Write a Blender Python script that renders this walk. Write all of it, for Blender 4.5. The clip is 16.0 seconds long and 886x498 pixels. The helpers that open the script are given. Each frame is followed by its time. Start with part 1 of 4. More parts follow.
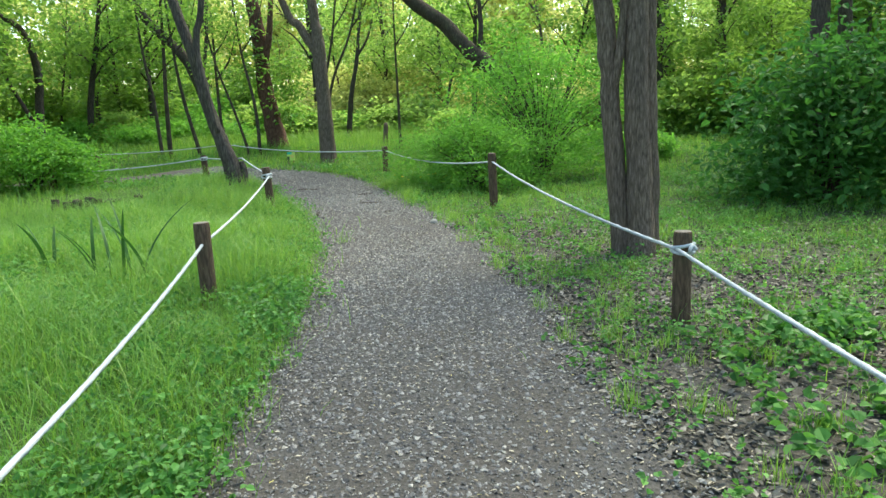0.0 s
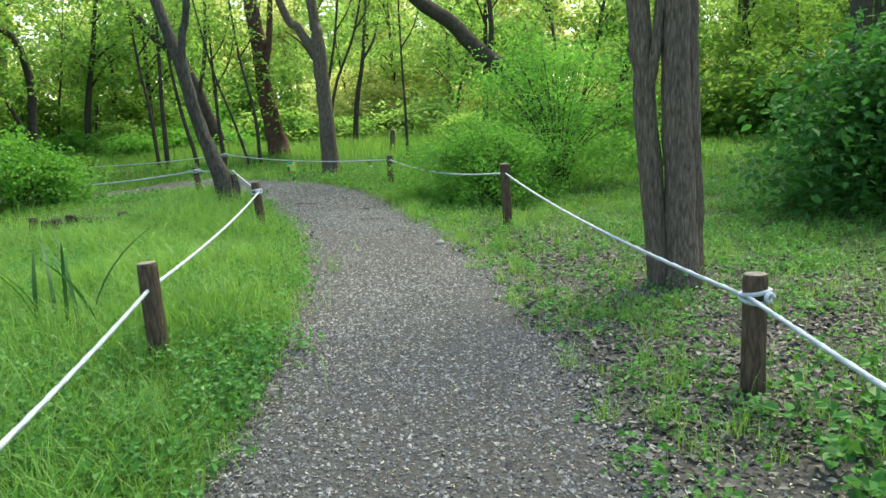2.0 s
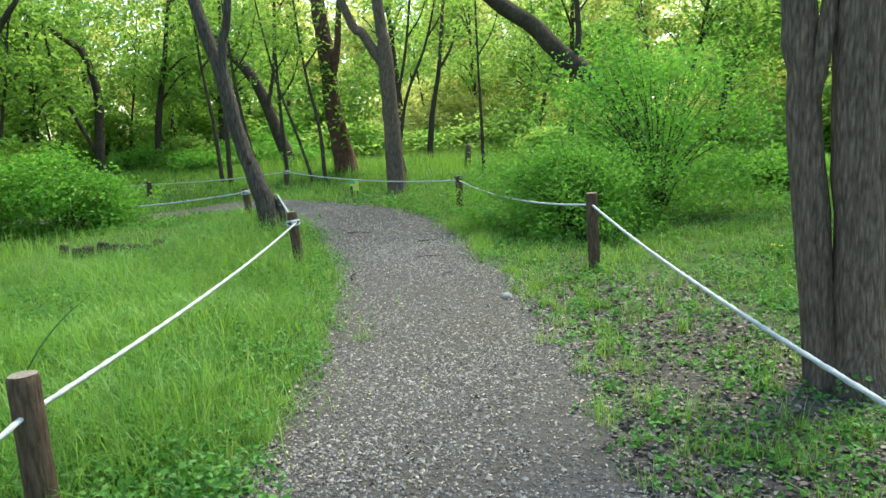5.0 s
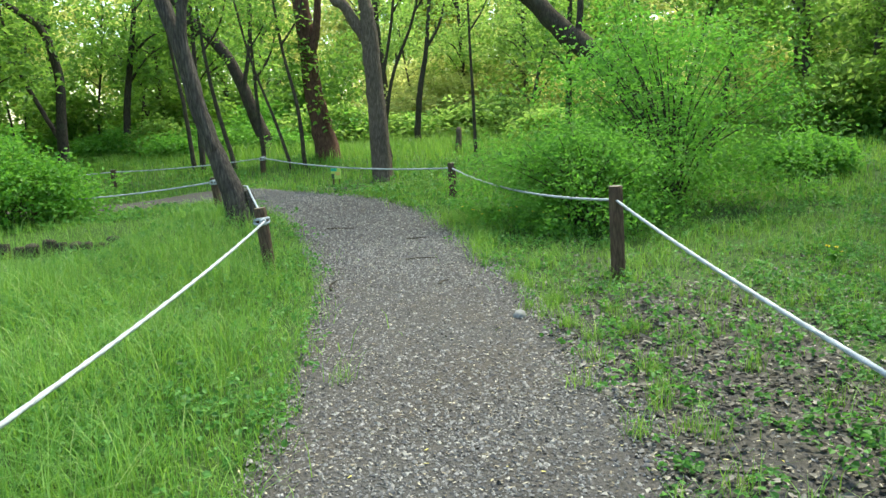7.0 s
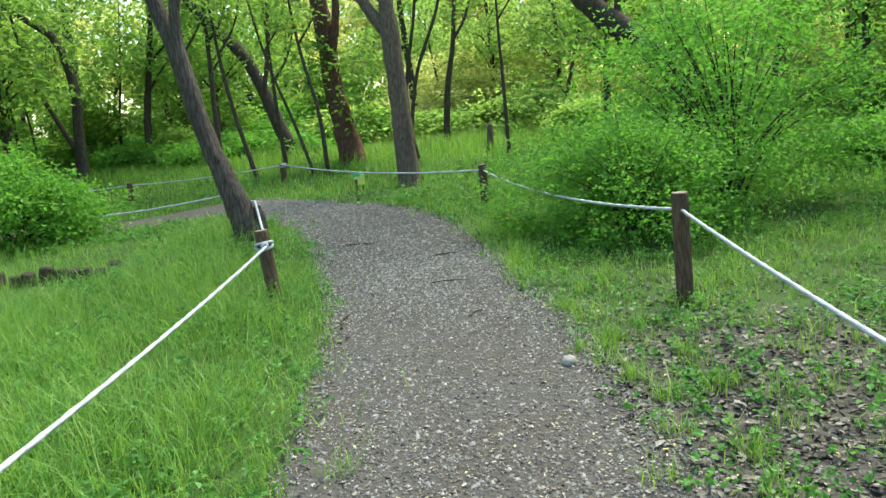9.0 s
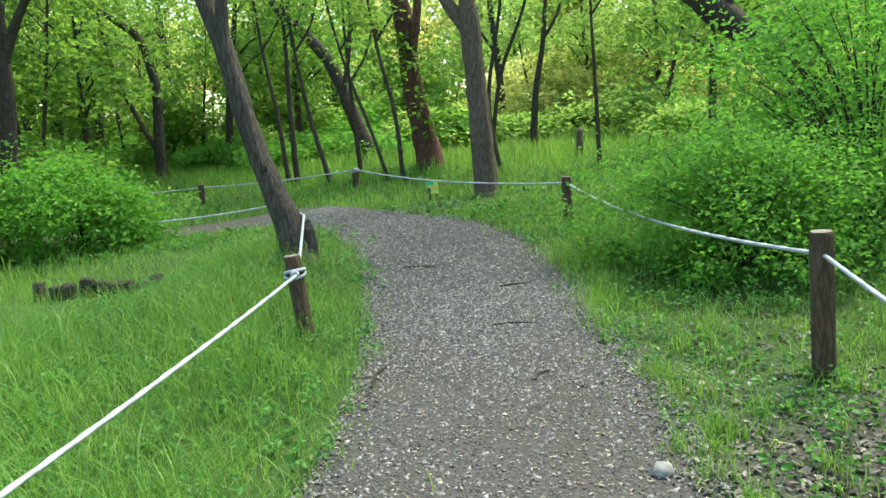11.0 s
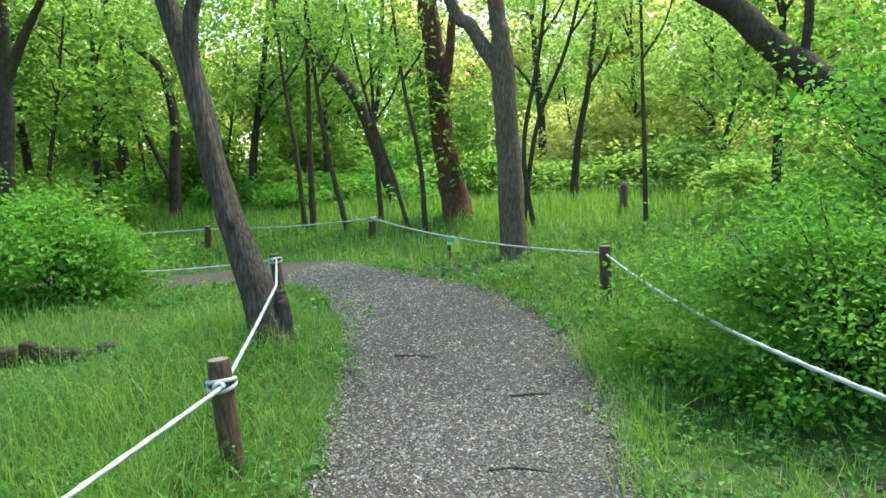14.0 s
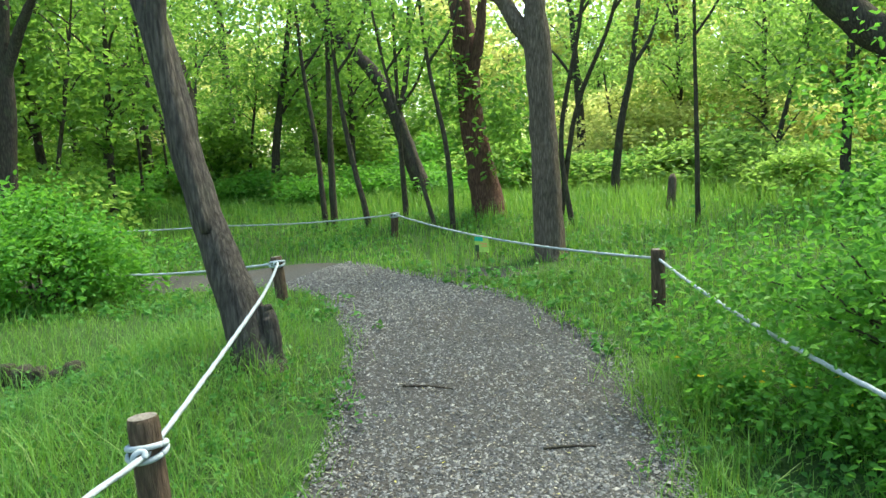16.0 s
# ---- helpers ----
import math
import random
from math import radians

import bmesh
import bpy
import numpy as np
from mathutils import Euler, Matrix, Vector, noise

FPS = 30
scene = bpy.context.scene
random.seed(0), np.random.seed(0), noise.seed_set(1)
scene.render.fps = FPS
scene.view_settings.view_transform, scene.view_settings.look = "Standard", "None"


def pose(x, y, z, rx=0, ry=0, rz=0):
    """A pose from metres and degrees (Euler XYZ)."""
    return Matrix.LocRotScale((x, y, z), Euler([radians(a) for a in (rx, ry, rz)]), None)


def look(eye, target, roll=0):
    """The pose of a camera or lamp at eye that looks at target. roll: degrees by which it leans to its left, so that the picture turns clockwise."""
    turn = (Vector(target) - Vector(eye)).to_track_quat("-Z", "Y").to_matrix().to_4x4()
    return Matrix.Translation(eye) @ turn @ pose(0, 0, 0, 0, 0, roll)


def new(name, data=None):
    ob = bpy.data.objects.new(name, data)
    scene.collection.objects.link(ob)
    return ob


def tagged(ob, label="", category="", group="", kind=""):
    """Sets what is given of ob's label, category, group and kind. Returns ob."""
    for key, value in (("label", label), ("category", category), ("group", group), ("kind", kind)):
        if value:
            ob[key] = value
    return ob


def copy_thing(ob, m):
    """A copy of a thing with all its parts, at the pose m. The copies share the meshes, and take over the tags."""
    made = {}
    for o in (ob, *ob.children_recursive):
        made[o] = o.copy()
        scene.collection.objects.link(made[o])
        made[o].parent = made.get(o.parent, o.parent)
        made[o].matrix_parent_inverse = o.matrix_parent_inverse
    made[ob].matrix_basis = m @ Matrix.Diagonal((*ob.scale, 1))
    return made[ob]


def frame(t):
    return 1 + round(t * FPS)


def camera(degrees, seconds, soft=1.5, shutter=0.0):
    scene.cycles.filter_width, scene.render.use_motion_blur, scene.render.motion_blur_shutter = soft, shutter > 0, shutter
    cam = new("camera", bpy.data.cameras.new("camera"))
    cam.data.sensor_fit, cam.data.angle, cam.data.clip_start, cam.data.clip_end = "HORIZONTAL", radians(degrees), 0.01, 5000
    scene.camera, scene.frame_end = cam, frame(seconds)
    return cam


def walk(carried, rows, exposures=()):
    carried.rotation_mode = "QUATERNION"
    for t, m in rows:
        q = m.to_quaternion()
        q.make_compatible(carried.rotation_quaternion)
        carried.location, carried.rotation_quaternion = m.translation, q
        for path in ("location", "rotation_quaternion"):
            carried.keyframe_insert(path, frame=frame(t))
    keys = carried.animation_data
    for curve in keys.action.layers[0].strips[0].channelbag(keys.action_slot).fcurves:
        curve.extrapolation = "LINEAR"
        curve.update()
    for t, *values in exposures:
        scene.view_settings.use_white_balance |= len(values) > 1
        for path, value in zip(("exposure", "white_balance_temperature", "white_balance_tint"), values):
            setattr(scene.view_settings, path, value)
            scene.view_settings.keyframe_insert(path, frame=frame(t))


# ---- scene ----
cam = camera(61.1, 16.0)
PATH = [
    (0, (0.368, -0.843, 1.498), (0.3, 1.122, 1.129), -1.2),
    (0.5, (0.286, -0.534, 1.491), (0.205, 1.436, 1.158), -2.1),
    (1, (0.305, -0.246, 1.487), (0.23, 1.725, 1.16), -2.1),
    (1.5, (0.374, 0.07, 1.516), (0.296, 2.037, 1.166), -1.5),
    (2, (0.399, 0.317, 1.53), (0.296, 2.282, 1.171), -2.0),
    (2.5, (0.468, 0.642, 1.555), (0.248, 2.601, 1.219), -1.7),
    (3, (0.503, 0.915, 1.542), (0.231, 2.867, 1.204), -1.1),
    (3.5, (0.447, 1.211, 1.575), (0.18, 3.164, 1.235), -2.2),
    (4, (0.433, 1.566, 1.568), (0.124, 3.516, 1.246), -1.8),
    (4.5, (0.492, 1.899, 1.585), (0.166, 3.846, 1.266), -2.2),
    (6.8, (0.191, 3.379, 1.586), (-0.117, 5.321, 1.224), -2.6),
    (7, (0.169, 3.483, 1.564), (-0.119, 5.427, 1.197), -2.3),
    (7.5, (0.145, 3.728, 1.562), (-0.163, 5.668, 1.183), -2.5),
    (8, (0.13, 4.032, 1.591), (-0.248, 5.959, 1.213), -3.1),
    (8.5, (0.094, 4.306, 1.601), (-0.293, 6.231, 1.224), -2.9),
    (9, (0.075, 4.583, 1.599), (-0.31, 6.51, 1.223), -4.8),
    (9.5, (0.1, 4.91, 1.608), (-0.352, 6.827, 1.263), -3.8),
    (9.7, (0.09, 5.018, 1.619), (-0.45, 6.913, 1.277), -3.7),
    (11.8, (-0.019, 6.269, 1.596), (-0.656, 8.13, 1.236), -3.6),
    (12, (-0.034, 6.37, 1.603), (-0.668, 8.231, 1.235), -3.0),
    (12.5, (-0.063, 6.6, 1.659), (-0.689, 8.46, 1.275), -4.2),
    (13, (-0.057, 6.875, 1.667), (-0.72, 8.719, 1.266), -2.6),
    (13.5, (-0.061, 7.135, 1.689), (-0.761, 8.965, 1.29), -3.1),
    (14, (-0.158, 7.381, 1.709), (-0.873, 9.232, 1.464), -1.8),
    (14.5, (-0.258, 7.579, 1.678), (-0.976, 9.431, 1.443), -1.9),
    (15, (-0.303, 7.869, 1.669), (-1.068, 9.701, 1.428), -1.2),
    (15.5, (-0.366, 8.198, 1.638), (-1.167, 10.015, 1.396), -1.6),
    (16, (-0.459, 8.496, 1.662), (-1.263, 10.309, 1.401), -2.1),
]
walk(cam, [(t, look(eye, target, roll)) for t, eye, target, roll in PATH],
     [(0, 1.90, 7080, 1), (9, 1.93, 7030, 1), (16, 2.06, 6980, -3)])

# ---- light ----
SUN_ELEV, SUN_AZ = 61.0, 32.0          # degrees; azimuth from +y, clockwise seen from above
world = bpy.data.worlds.new("world")
scene.world = world
world.use_nodes = True
wn = world.node_tree
sky = wn.nodes.new("ShaderNodeTexSky")
sky.sky_type = "NISHITA"
sky.sun_disc = False
sky.sun_elevation = radians(SUN_ELEV)
sky.sun_rotation = radians(SUN_AZ)
sky.air_density, sky.dust_density, sky.ozone_density = 1.0, 1.2, 1.0
wn.links.new(sky.outputs[0], wn.nodes["Background"].inputs[0])
wn.nodes["Background"].inputs[1].default_value = 0.15

sun_data = bpy.data.lights.new("sun", "SUN")
sun_data.energy, sun_data.angle, sun_data.color = 2.1, radians(18.0), (1.0, 0.94, 0.80)
sun = new("sun", sun_data)
_az, _el = radians(SUN_AZ), radians(SUN_ELEV)
_sun_from = Vector((math.sin(_az) * math.cos(_el), math.cos(_az) * math.cos(_el), math.sin(_el)))
sun.matrix_world = look(_sun_from * 60, (0, 0, 0))


# ---- materials ----
def material(name):
    m = bpy.data.materials.new(name)
    m.use_nodes = True
    nt = m.node_tree
    return m, nt, nt.nodes["Principled BSDF"]


def node(nt, kind, **values):
    n = nt.nodes.new(kind)
    for key, value in values.items():
        n.inputs[key].default_value = value
    return n


def ramp(nt, fac, stops):
    r = nt.nodes.new("ShaderNodeValToRGB")
    while len(r.color_ramp.elements) < len(stops):
        r.color_ramp.elements.new(0.5)
    for e, (p, c) in zip(r.color_ramp.elements, stops):
        e.position, e.color = p, (*c, 1)
    nt.links.new(fac, r.inputs[0])
    return r.outputs[0]


def mixed(nt, kind, fac, a, b):
    n = nt.nodes.new("ShaderNodeMix")
    n.data_type, n.blend_type = "RGBA", kind
    for value, socket in ((fac, n.inputs[0]), (a, n.inputs[6]), (b, n.inputs[7])):
        if isinstance(value, (int, float)):
            socket.default_value = value
        elif isinstance(value, tuple):
            socket.default_value = (*value, 1)
        else:
            nt.links.new(value, socket)
    return n.outputs[2]


def coords(nt, scale=(1, 1, 1), world_space=False):
    if world_space:
        src = nt.nodes.new("ShaderNodeNewGeometry").outputs["Position"]
    else:
        src = nt.nodes.new("ShaderNodeTexCoord").outputs["Object"]
    mp = nt.nodes.new("ShaderNodeMapping")
    mp.inputs["Scale"].default_value = scale
    nt.links.new(src, mp.inputs[0])
    return mp.outputs[0]


def noise_tex(nt, vec, scale, detail=4.0, rough=0.55):
    n = node(nt, "ShaderNodeTexNoise", Scale=scale, Detail=detail, Roughness=rough)
    nt.links.new(vec, n.inputs["Vector"])
    return n.outputs["Fac"]


def bump(nt, bsdf, height, strength, distance):
    b = node(nt, "ShaderNodeBump", Strength=strength, Distance=distance)
    nt.links.new(height, b.inputs["Height"])
    nt.links.new(b.outputs[0], bsdf.inputs["Normal"])


def leaf_material(name, stops, shine=0.45, through_colour=(0.30, 0.46, 0.05), through_share=0.5, patch=0.5):
    """Leaves: a diffuse, faintly glossy face through which light passes, each leaf with its own green."""
    m, nt, bsdf = material(name)
    geo = nt.nodes.new("ShaderNodeNewGeometry")
    col = ramp(nt, geo.outputs["Random Per Island"], stops)
    vary = noise_tex(nt, coords(nt, world_space=True), patch, 3.0)
    col = mixed(nt, "MULTIPLY", 0.7, col, ramp(nt, vary, [(0.3, (0.62, 0.72, 0.6)), (0.7, (1.25, 1.2, 1.05))]))
    nt.links.new(col, bsdf.inputs["Base Color"])
    bsdf.inputs["Roughness"].default_value = shine
    bsdf.inputs["Specular IOR Level"].default_value = 0.22
    tr = nt.nodes.new("ShaderNodeBsdfTranslucent")
    nt.links.new(mixed(nt, "MULTIPLY", 0.35, through_colour, col), tr.inputs[0])
    mix = nt.nodes.new("ShaderNodeMixShader")
    mix.inputs[0].default_value = through_share
    nt.links.new(bsdf.outputs[0], mix.inputs[1])
    nt.links.new(tr.outputs[0], mix.inputs[2])
    nt.links.new(mix.outputs[0], nt.nodes["Material Output"].inputs[0])
    return m


def bark_material(name, dark, light, ridge=9.0, moss=0.0):
    m, nt, bsdf = material(name)
    vec = coords(nt, (1, 1, 0.16))
    fine = noise_tex(nt, vec, ridge * 5, 6.0, 0.65)
    broad = noise_tex(nt, coords(nt, (1, 1, 0.5)), 3.0, 4.0)
    v = node(nt, "ShaderNodeTexVoronoi", Scale=ridge * 2.2)
    v.feature = "DISTANCE_TO_EDGE"
    nt.links.new(vec, v.inputs["Vector"])
    col = ramp(nt, fine, [(0.3, dark), (0.72, light)])
    col = mixed(nt, "MULTIPLY", 0.55, col, ramp(nt, broad, [(0.3, (0.72, 0.72, 0.75)), (0.7, (1.15, 1.12, 1.08))]))
    col = mixed(nt, "MULTIPLY", 0.6, col, ramp(nt, v.outputs["Distance"], [(0.0, (0.35, 0.33, 0.32)), (0.25, (1, 1, 1))]))
    if moss:
        spots = noise_tex(nt, coords(nt), 5.0, 5.0)
        col = mixed(nt, "MIX", ramp(nt, spots, [(0.5, (0, 0, 0)), (0.72, (moss, moss, moss))]), col, (0.09, 0.11, 0.06))
    nt.links.new(col, bsdf.inputs["Base Color"])
    bsdf.inputs["Roughness"].default_value = 0.95
    bsdf.inputs["Specular IOR Level"].default_value = 0.15
    both = mixed(nt, "ADD", 0.6, fine, v.outputs["Distance"])
    bump(nt, bsdf, both, 1.0, 0.02)
    return m


def plain(name, stops, scale, rough, bumps=0.3, dist=0.004, stretch=(1, 1, 1), world_space=False):
    m, nt, bsdf = material(name)
    vec = coords(nt, stretch, world_space)
    n = noise_tex(nt, vec, scale, 6.0, 0.62)
    nt.links.new(ramp(nt, n, stops), bsdf.inputs["Base Color"])
    bsdf.inputs["Roughness"].default_value = rough
    bsdf.inputs["Specular IOR Level"].default_value = 0.25
    bump(nt, bsdf, n, bumps, dist)
    return m


def island(name, stops, rough, through_share=0.0):
    """Loose pieces, each of one colour out of the row."""
    m, nt, bsdf = material(name)
    geo = nt.nodes.new("ShaderNodeNewGeometry")
    col = ramp(nt, geo.outputs["Random Per Island"], stops)
    grain = noise_tex(nt, coords(nt, world_space=True), 160.0, 3.0)
    col = mixed(nt, "MULTIPLY", 0.5, col, ramp(nt, grain, [(0.3, (0.6, 0.6, 0.6)), (0.7, (1.2, 1.2, 1.2))]))
    nt.links.new(col, bsdf.inputs["Base Color"])
    bsdf.inputs["Roughness"].default_value = rough
    bsdf.inputs["Specular IOR Level"].default_value = 0.3
    return m


M_GRASS = leaf_material("grass_blades", [(0.0, (0.03, 0.097, 0.015)), (0.3, (0.07, 0.195, 0.03)), (0.65, (0.12, 0.275, 0.05)), (0.9, (0.20, 0.36, 0.09)), (1.0, (0.37, 0.44, 0.20))],
                        0.5, (0.35, 0.60, 0.09), 0.42, 0.9)
M_WEED = leaf_material("weed_leaves", [(0.0, (0.022, 0.085, 0.02)), (0.5, (0.062, 0.19, 0.04)), (1.0, (0.14, 0.32, 0.085))], 0.5, (0.20, 0.48, 0.08), 0.36)
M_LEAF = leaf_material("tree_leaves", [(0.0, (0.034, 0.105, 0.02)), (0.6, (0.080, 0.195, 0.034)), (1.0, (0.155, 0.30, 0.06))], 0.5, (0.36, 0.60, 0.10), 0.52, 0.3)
# half sunlight painted into the leaves: a lighter, yellower copy of M_LEAF
M_LEAF_MID = leaf_material("painted_half_sunlit_leaves", [(0.0, (0.055, 0.15, 0.03)), (0.6, (0.13, 0.27, 0.05)), (1.0, (0.27, 0.39, 0.11))], 0.5, (0.52, 0.74, 0.17), 0.55, 0.2)
# full sunlight painted into the leaves: paler, yellower face and through colours
M_LEAF_FAR = leaf_material("painted_sunlit_leaves", [(0.0, (0.12, 0.23, 0.05)), (0.5, (0.30, 0.39, 0.09)), (1.0, (0.60, 0.58, 0.26))], 0.5, (0.86, 0.87, 0.32), 0.55, 0.12)
M_IRIS = leaf_material("iris_leaves", [(0.0, (0.012, 0.055, 0.014)), (1.0, (0.025, 0.085, 0.02))], 0.6, (0.08, 0.24, 0.04), 0.2)
M_SHRUB = leaf_material("shrub_leaves", [(0.0, (0.04, 0.13, 0.024)), (0.6, (0.105, 0.27, 0.045)), (1.0, (0.19, 0.39, 0.08))], 0.55, (0.26, 0.60, 0.08), 0.48, 0.6)
M_BRIGHT = leaf_material("young_shrub_leaves", [(0.0, (0.035, 0.13, 0.018)), (0.6, (0.08, 0.24, 0.03)), (1.0, (0.16, 0.36, 0.06))], 0.5, (0.26, 0.60, 0.07), 0.40, 0.8)
M_DARK = leaf_material("dark_shrub_leaves", [(0.0, (0.022, 0.085, 0.02)), (1.0, (0.055, 0.18, 0.04))], 0.6, (0.13, 0.38, 0.06), 0.35, 0.6)
M_BARK = bark_material("grey_bark", (0.068, 0.053, 0.042), (0.245, 0.195, 0.158), 14.0)
M_BARK_GREY = bark_material("dark_grey_bark", (0.038, 0.034, 0.031), (0.145, 0.125, 0.11), 11.0, 0.15)
M_BARK_DARK = bark_material("dark_bark", (0.038, 0.031, 0.026), (0.125, 0.10, 0.082), 13.0, 0.3)
M_BARK_RED = bark_material("red_brown_bark", (0.06, 0.032, 0.025), (0.21, 0.115, 0.085), 12.0)
M_BARK_THIN = bark_material("thin_stem_bark", (0.035, 0.03, 0.023), (0.12, 0.10, 0.078), 16.0, 0.4)
M_POST = bark_material("weathered_post_wood", (0.07, 0.048, 0.034), (0.18, 0.125, 0.088), 14.0, 0.25)
M_END = plain("post_end_grain", [(0.3, (0.10, 0.085, 0.07)), (0.7, (0.27, 0.235, 0.2))], 60.0, 0.9)
M_ROPE = plain("white_rope", [(0.3, (0.27, 0.305, 0.33)), (0.7, (0.44, 0.475, 0.50))], 90.0, 0.75, 0.4, 0.002)
M_LOG = bark_material("rotten_log", (0.026, 0.022, 0.017), (0.10, 0.085, 0.066), 8.0, 0.8)
M_STONE = island("gravel_chips", [(0.0, (0.056, 0.054, 0.053)), (0.4, (0.127, 0.123, 0.12)), (0.75, (0.208, 0.203, 0.195)), (0.94, (0.29, 0.285, 0.27)), (1.0, (0.40, 0.375, 0.32))], 0.8)
M_CHIP = island("fallen_petals", [(0.0, (0.12, 0.10, 0.07)), (0.6, (0.25, 0.22, 0.16)), (0.97, (0.42, 0.39, 0.30)), (1.0, (0.46, 0.42, 0.07))], 0.8)
M_LITTER = island("dead_leaves", [(0.0, (0.026, 0.025, 0.021)), (0.45, (0.080, 0.075, 0.064)), (0.85, (0.168, 0.158, 0.136)), (1.0, (0.31, 0.29, 0.25))], 0.85)
M_YELLOW = island("yellow_petals", [(0.0, (0.75, 0.55, 0.02)), (1.0, (0.85, 0.65, 0.04))], 0.5)


def ground_material():
    m, nt, bsdf = material("forest_soil")
    vec = coords(nt, world_space=True)
    big, fine = noise_tex(nt, vec, 0.7, 5.0), noise_tex(nt, vec, 28.0, 6.0, 0.7)
    soil = ramp(nt, fine, [(0.3, (0.03, 0.028, 0.025)), (0.55, (0.078, 0.074, 0.066)), (0.75, (0.15, 0.143, 0.128))])
    green = ramp(nt, fine, [(0.3, (0.022, 0.042, 0.013)), (0.55, (0.05, 0.095, 0.025)), (0.75, (0.11, 0.13, 0.06))])
    att = nt.nodes.new("ShaderNodeAttribute")
    att.attribute_name = "bare"
    edge = mixed(nt, "ADD", 1.0, att.outputs["Fac"], ramp(nt, big, [(0.35, (-0.3, -0.3, -0.3)), (0.65, (0.3, 0.3, 0.3))]))
    nt.links.new(mixed(nt, "MIX", ramp(nt, edge, [(0.35, (0, 0, 0)), (0.7, (1, 1, 1))]), green, soil), bsdf.inputs["Base Color"])
    bsdf.inputs["Roughness"].default_value = 0.95
    bsdf.inputs["Specular IOR Level"].default_value = 0.1
    bump(nt, bsdf, fine, 0.7, 0.02)
    return m


def path_material():
    m, nt, bsdf = material("fine_gravel_and_dirt")
    vec = coords(nt, world_space=True)
    big, mid, fine = noise_tex(nt, vec, 1.1, 4.0), noise_tex(nt, vec, 45.0, 5.0, 0.7), noise_tex(nt, vec, 190.0, 3.0)
    col = ramp(nt, mid, [(0.3, (0.035, 0.034, 0.032)), (0.55, (0.075, 0.072, 0.068)), (0.75, (0.125, 0.12, 0.112))])
    col = mixed(nt, "MULTIPLY", 0.8, col, ramp(nt, big, [(0.35, (1.0, 0.93, 0.86)), (0.62, (1.02, 1.04, 1.06))]))
    col = mixed(nt, "MULTIPLY", 0.5, col, ramp(nt, fine, [(0.3, (0.5, 0.5, 0.5)), (0.7, (1.3, 1.3, 1.3))]))
    nt.links.new(col, bsdf.inputs["Base Color"])
    bsdf.inputs["Roughness"].default_value = 0.92
    bsdf.inputs["Specular IOR Level"].default_value = 0.2
    bump(nt, bsdf, mid, 0.9, 0.012)
    return m


M_GROUND, M_PATH = ground_material(), path_material()


# ---- mesh helpers ----
rng = np.random.default_rng(7)


def mesh_of(name, verts, faces, mat, smooth=False):
    """A mesh from an array of places and an array of faces, all with as many corners."""
    verts, faces = np.asarray(verts, np.float32), np.asarray(faces, np.int32)
    me = bpy.data.meshes.new(name)
    n, k = faces.shape
    me.vertices.add(len(verts))
    me.vertices.foreach_set("co", verts.ravel())
    me.loops.add(n * k)
    me.loops.foreach_set("vertex_index", faces.ravel())
    me.polygons.add(n)
    me.polygons.foreach_set("loop_start", np.arange(0, n * k, k, dtype=np.int32))
    me.polygons.foreach_set("use_smooth", np.full(n, smooth))
    me.materials.append(mat)
    me.update(calc_edges=True)
    return me


def piece(name, me, parent=None, label="", at=None):
    ob = new(name, me)
    if parent is not None:
        ob.parent = parent
    if at is not None:
        ob.matrix_basis = at
    return tagged(ob, label) if label else ob


def thing(name, place, label, category, group="", kind="", turn=0.0, size=1.0):
    ob = new(name)
    ob.empty_display_size = 0.1
    ob.matrix_basis = pose(*place, 0, 0, turn) @ Matrix.Diagonal((size, size, size, 1))
    return tagged(ob, label, category, group, kind)


def joined(bits):
    """Several (verts, faces) as one."""
    vs, fs, n = [], [], 0
    for v, f in bits:
        vs.append(v)
        fs.append(np.asarray(f) + n)
        n += len(v)
    return np.concatenate(vs), np.concatenate(fs)


def tube(points, radii, sides=12, rough=0.0, seed=0, lobes=0.0, closed=True):
    """A bent round bar through the points; quads, with its ends drawn to a point."""
    p, r = np.array(points, float), np.array(radii, float)
    if closed:
        p = np.concatenate([p[:1], p, p[-1:]])
        r = np.concatenate([[r[0] * 0.02], r, [r[-1] * 0.02]])
    way = np.gradient(p, axis=0)
    way /= np.maximum(np.linalg.norm(way, axis=1, keepdims=True), 1e-9)
    ref = np.array([0.0, 1.0, 0.0]) if abs(way[len(way) // 2, 1]) < 0.8 else np.array([1.0, 0, 0])
    u = np.cross(way, ref)
    u /= np.maximum(np.linalg.norm(u, axis=1, keepdims=True), 1e-9)
    w = np.cross(way, u)
    a = np.linspace(0, 2 * np.pi, sides, endpoint=False)
    g = np.random.default_rng(abs(seed))
    ph = g.uniform(0, 6.28, 3)
    swell = 1 + lobes * (np.sin(3 * a + ph[0]) * 0.6 + np.sin(5 * a + ph[1]) * 0.4)[None] + rough * g.normal(size=(len(p), sides))
    v = p[:, None] + (r[:, None] * swell)[..., None] * (np.cos(a)[None, :, None] * u[:, None] + np.sin(a)[None, :, None] * w[:, None])
    i, j = np.meshgrid(np.arange(len(p) - 1), np.arange(sides), indexing="ij")
    k = (j + 1) % sides
    f = np.stack([i * sides + j, i * sides + k, (i + 1) * sides + k, (i + 1) * sides + j], -1).reshape(-1, 4)
    return v.reshape(-1, 3), f


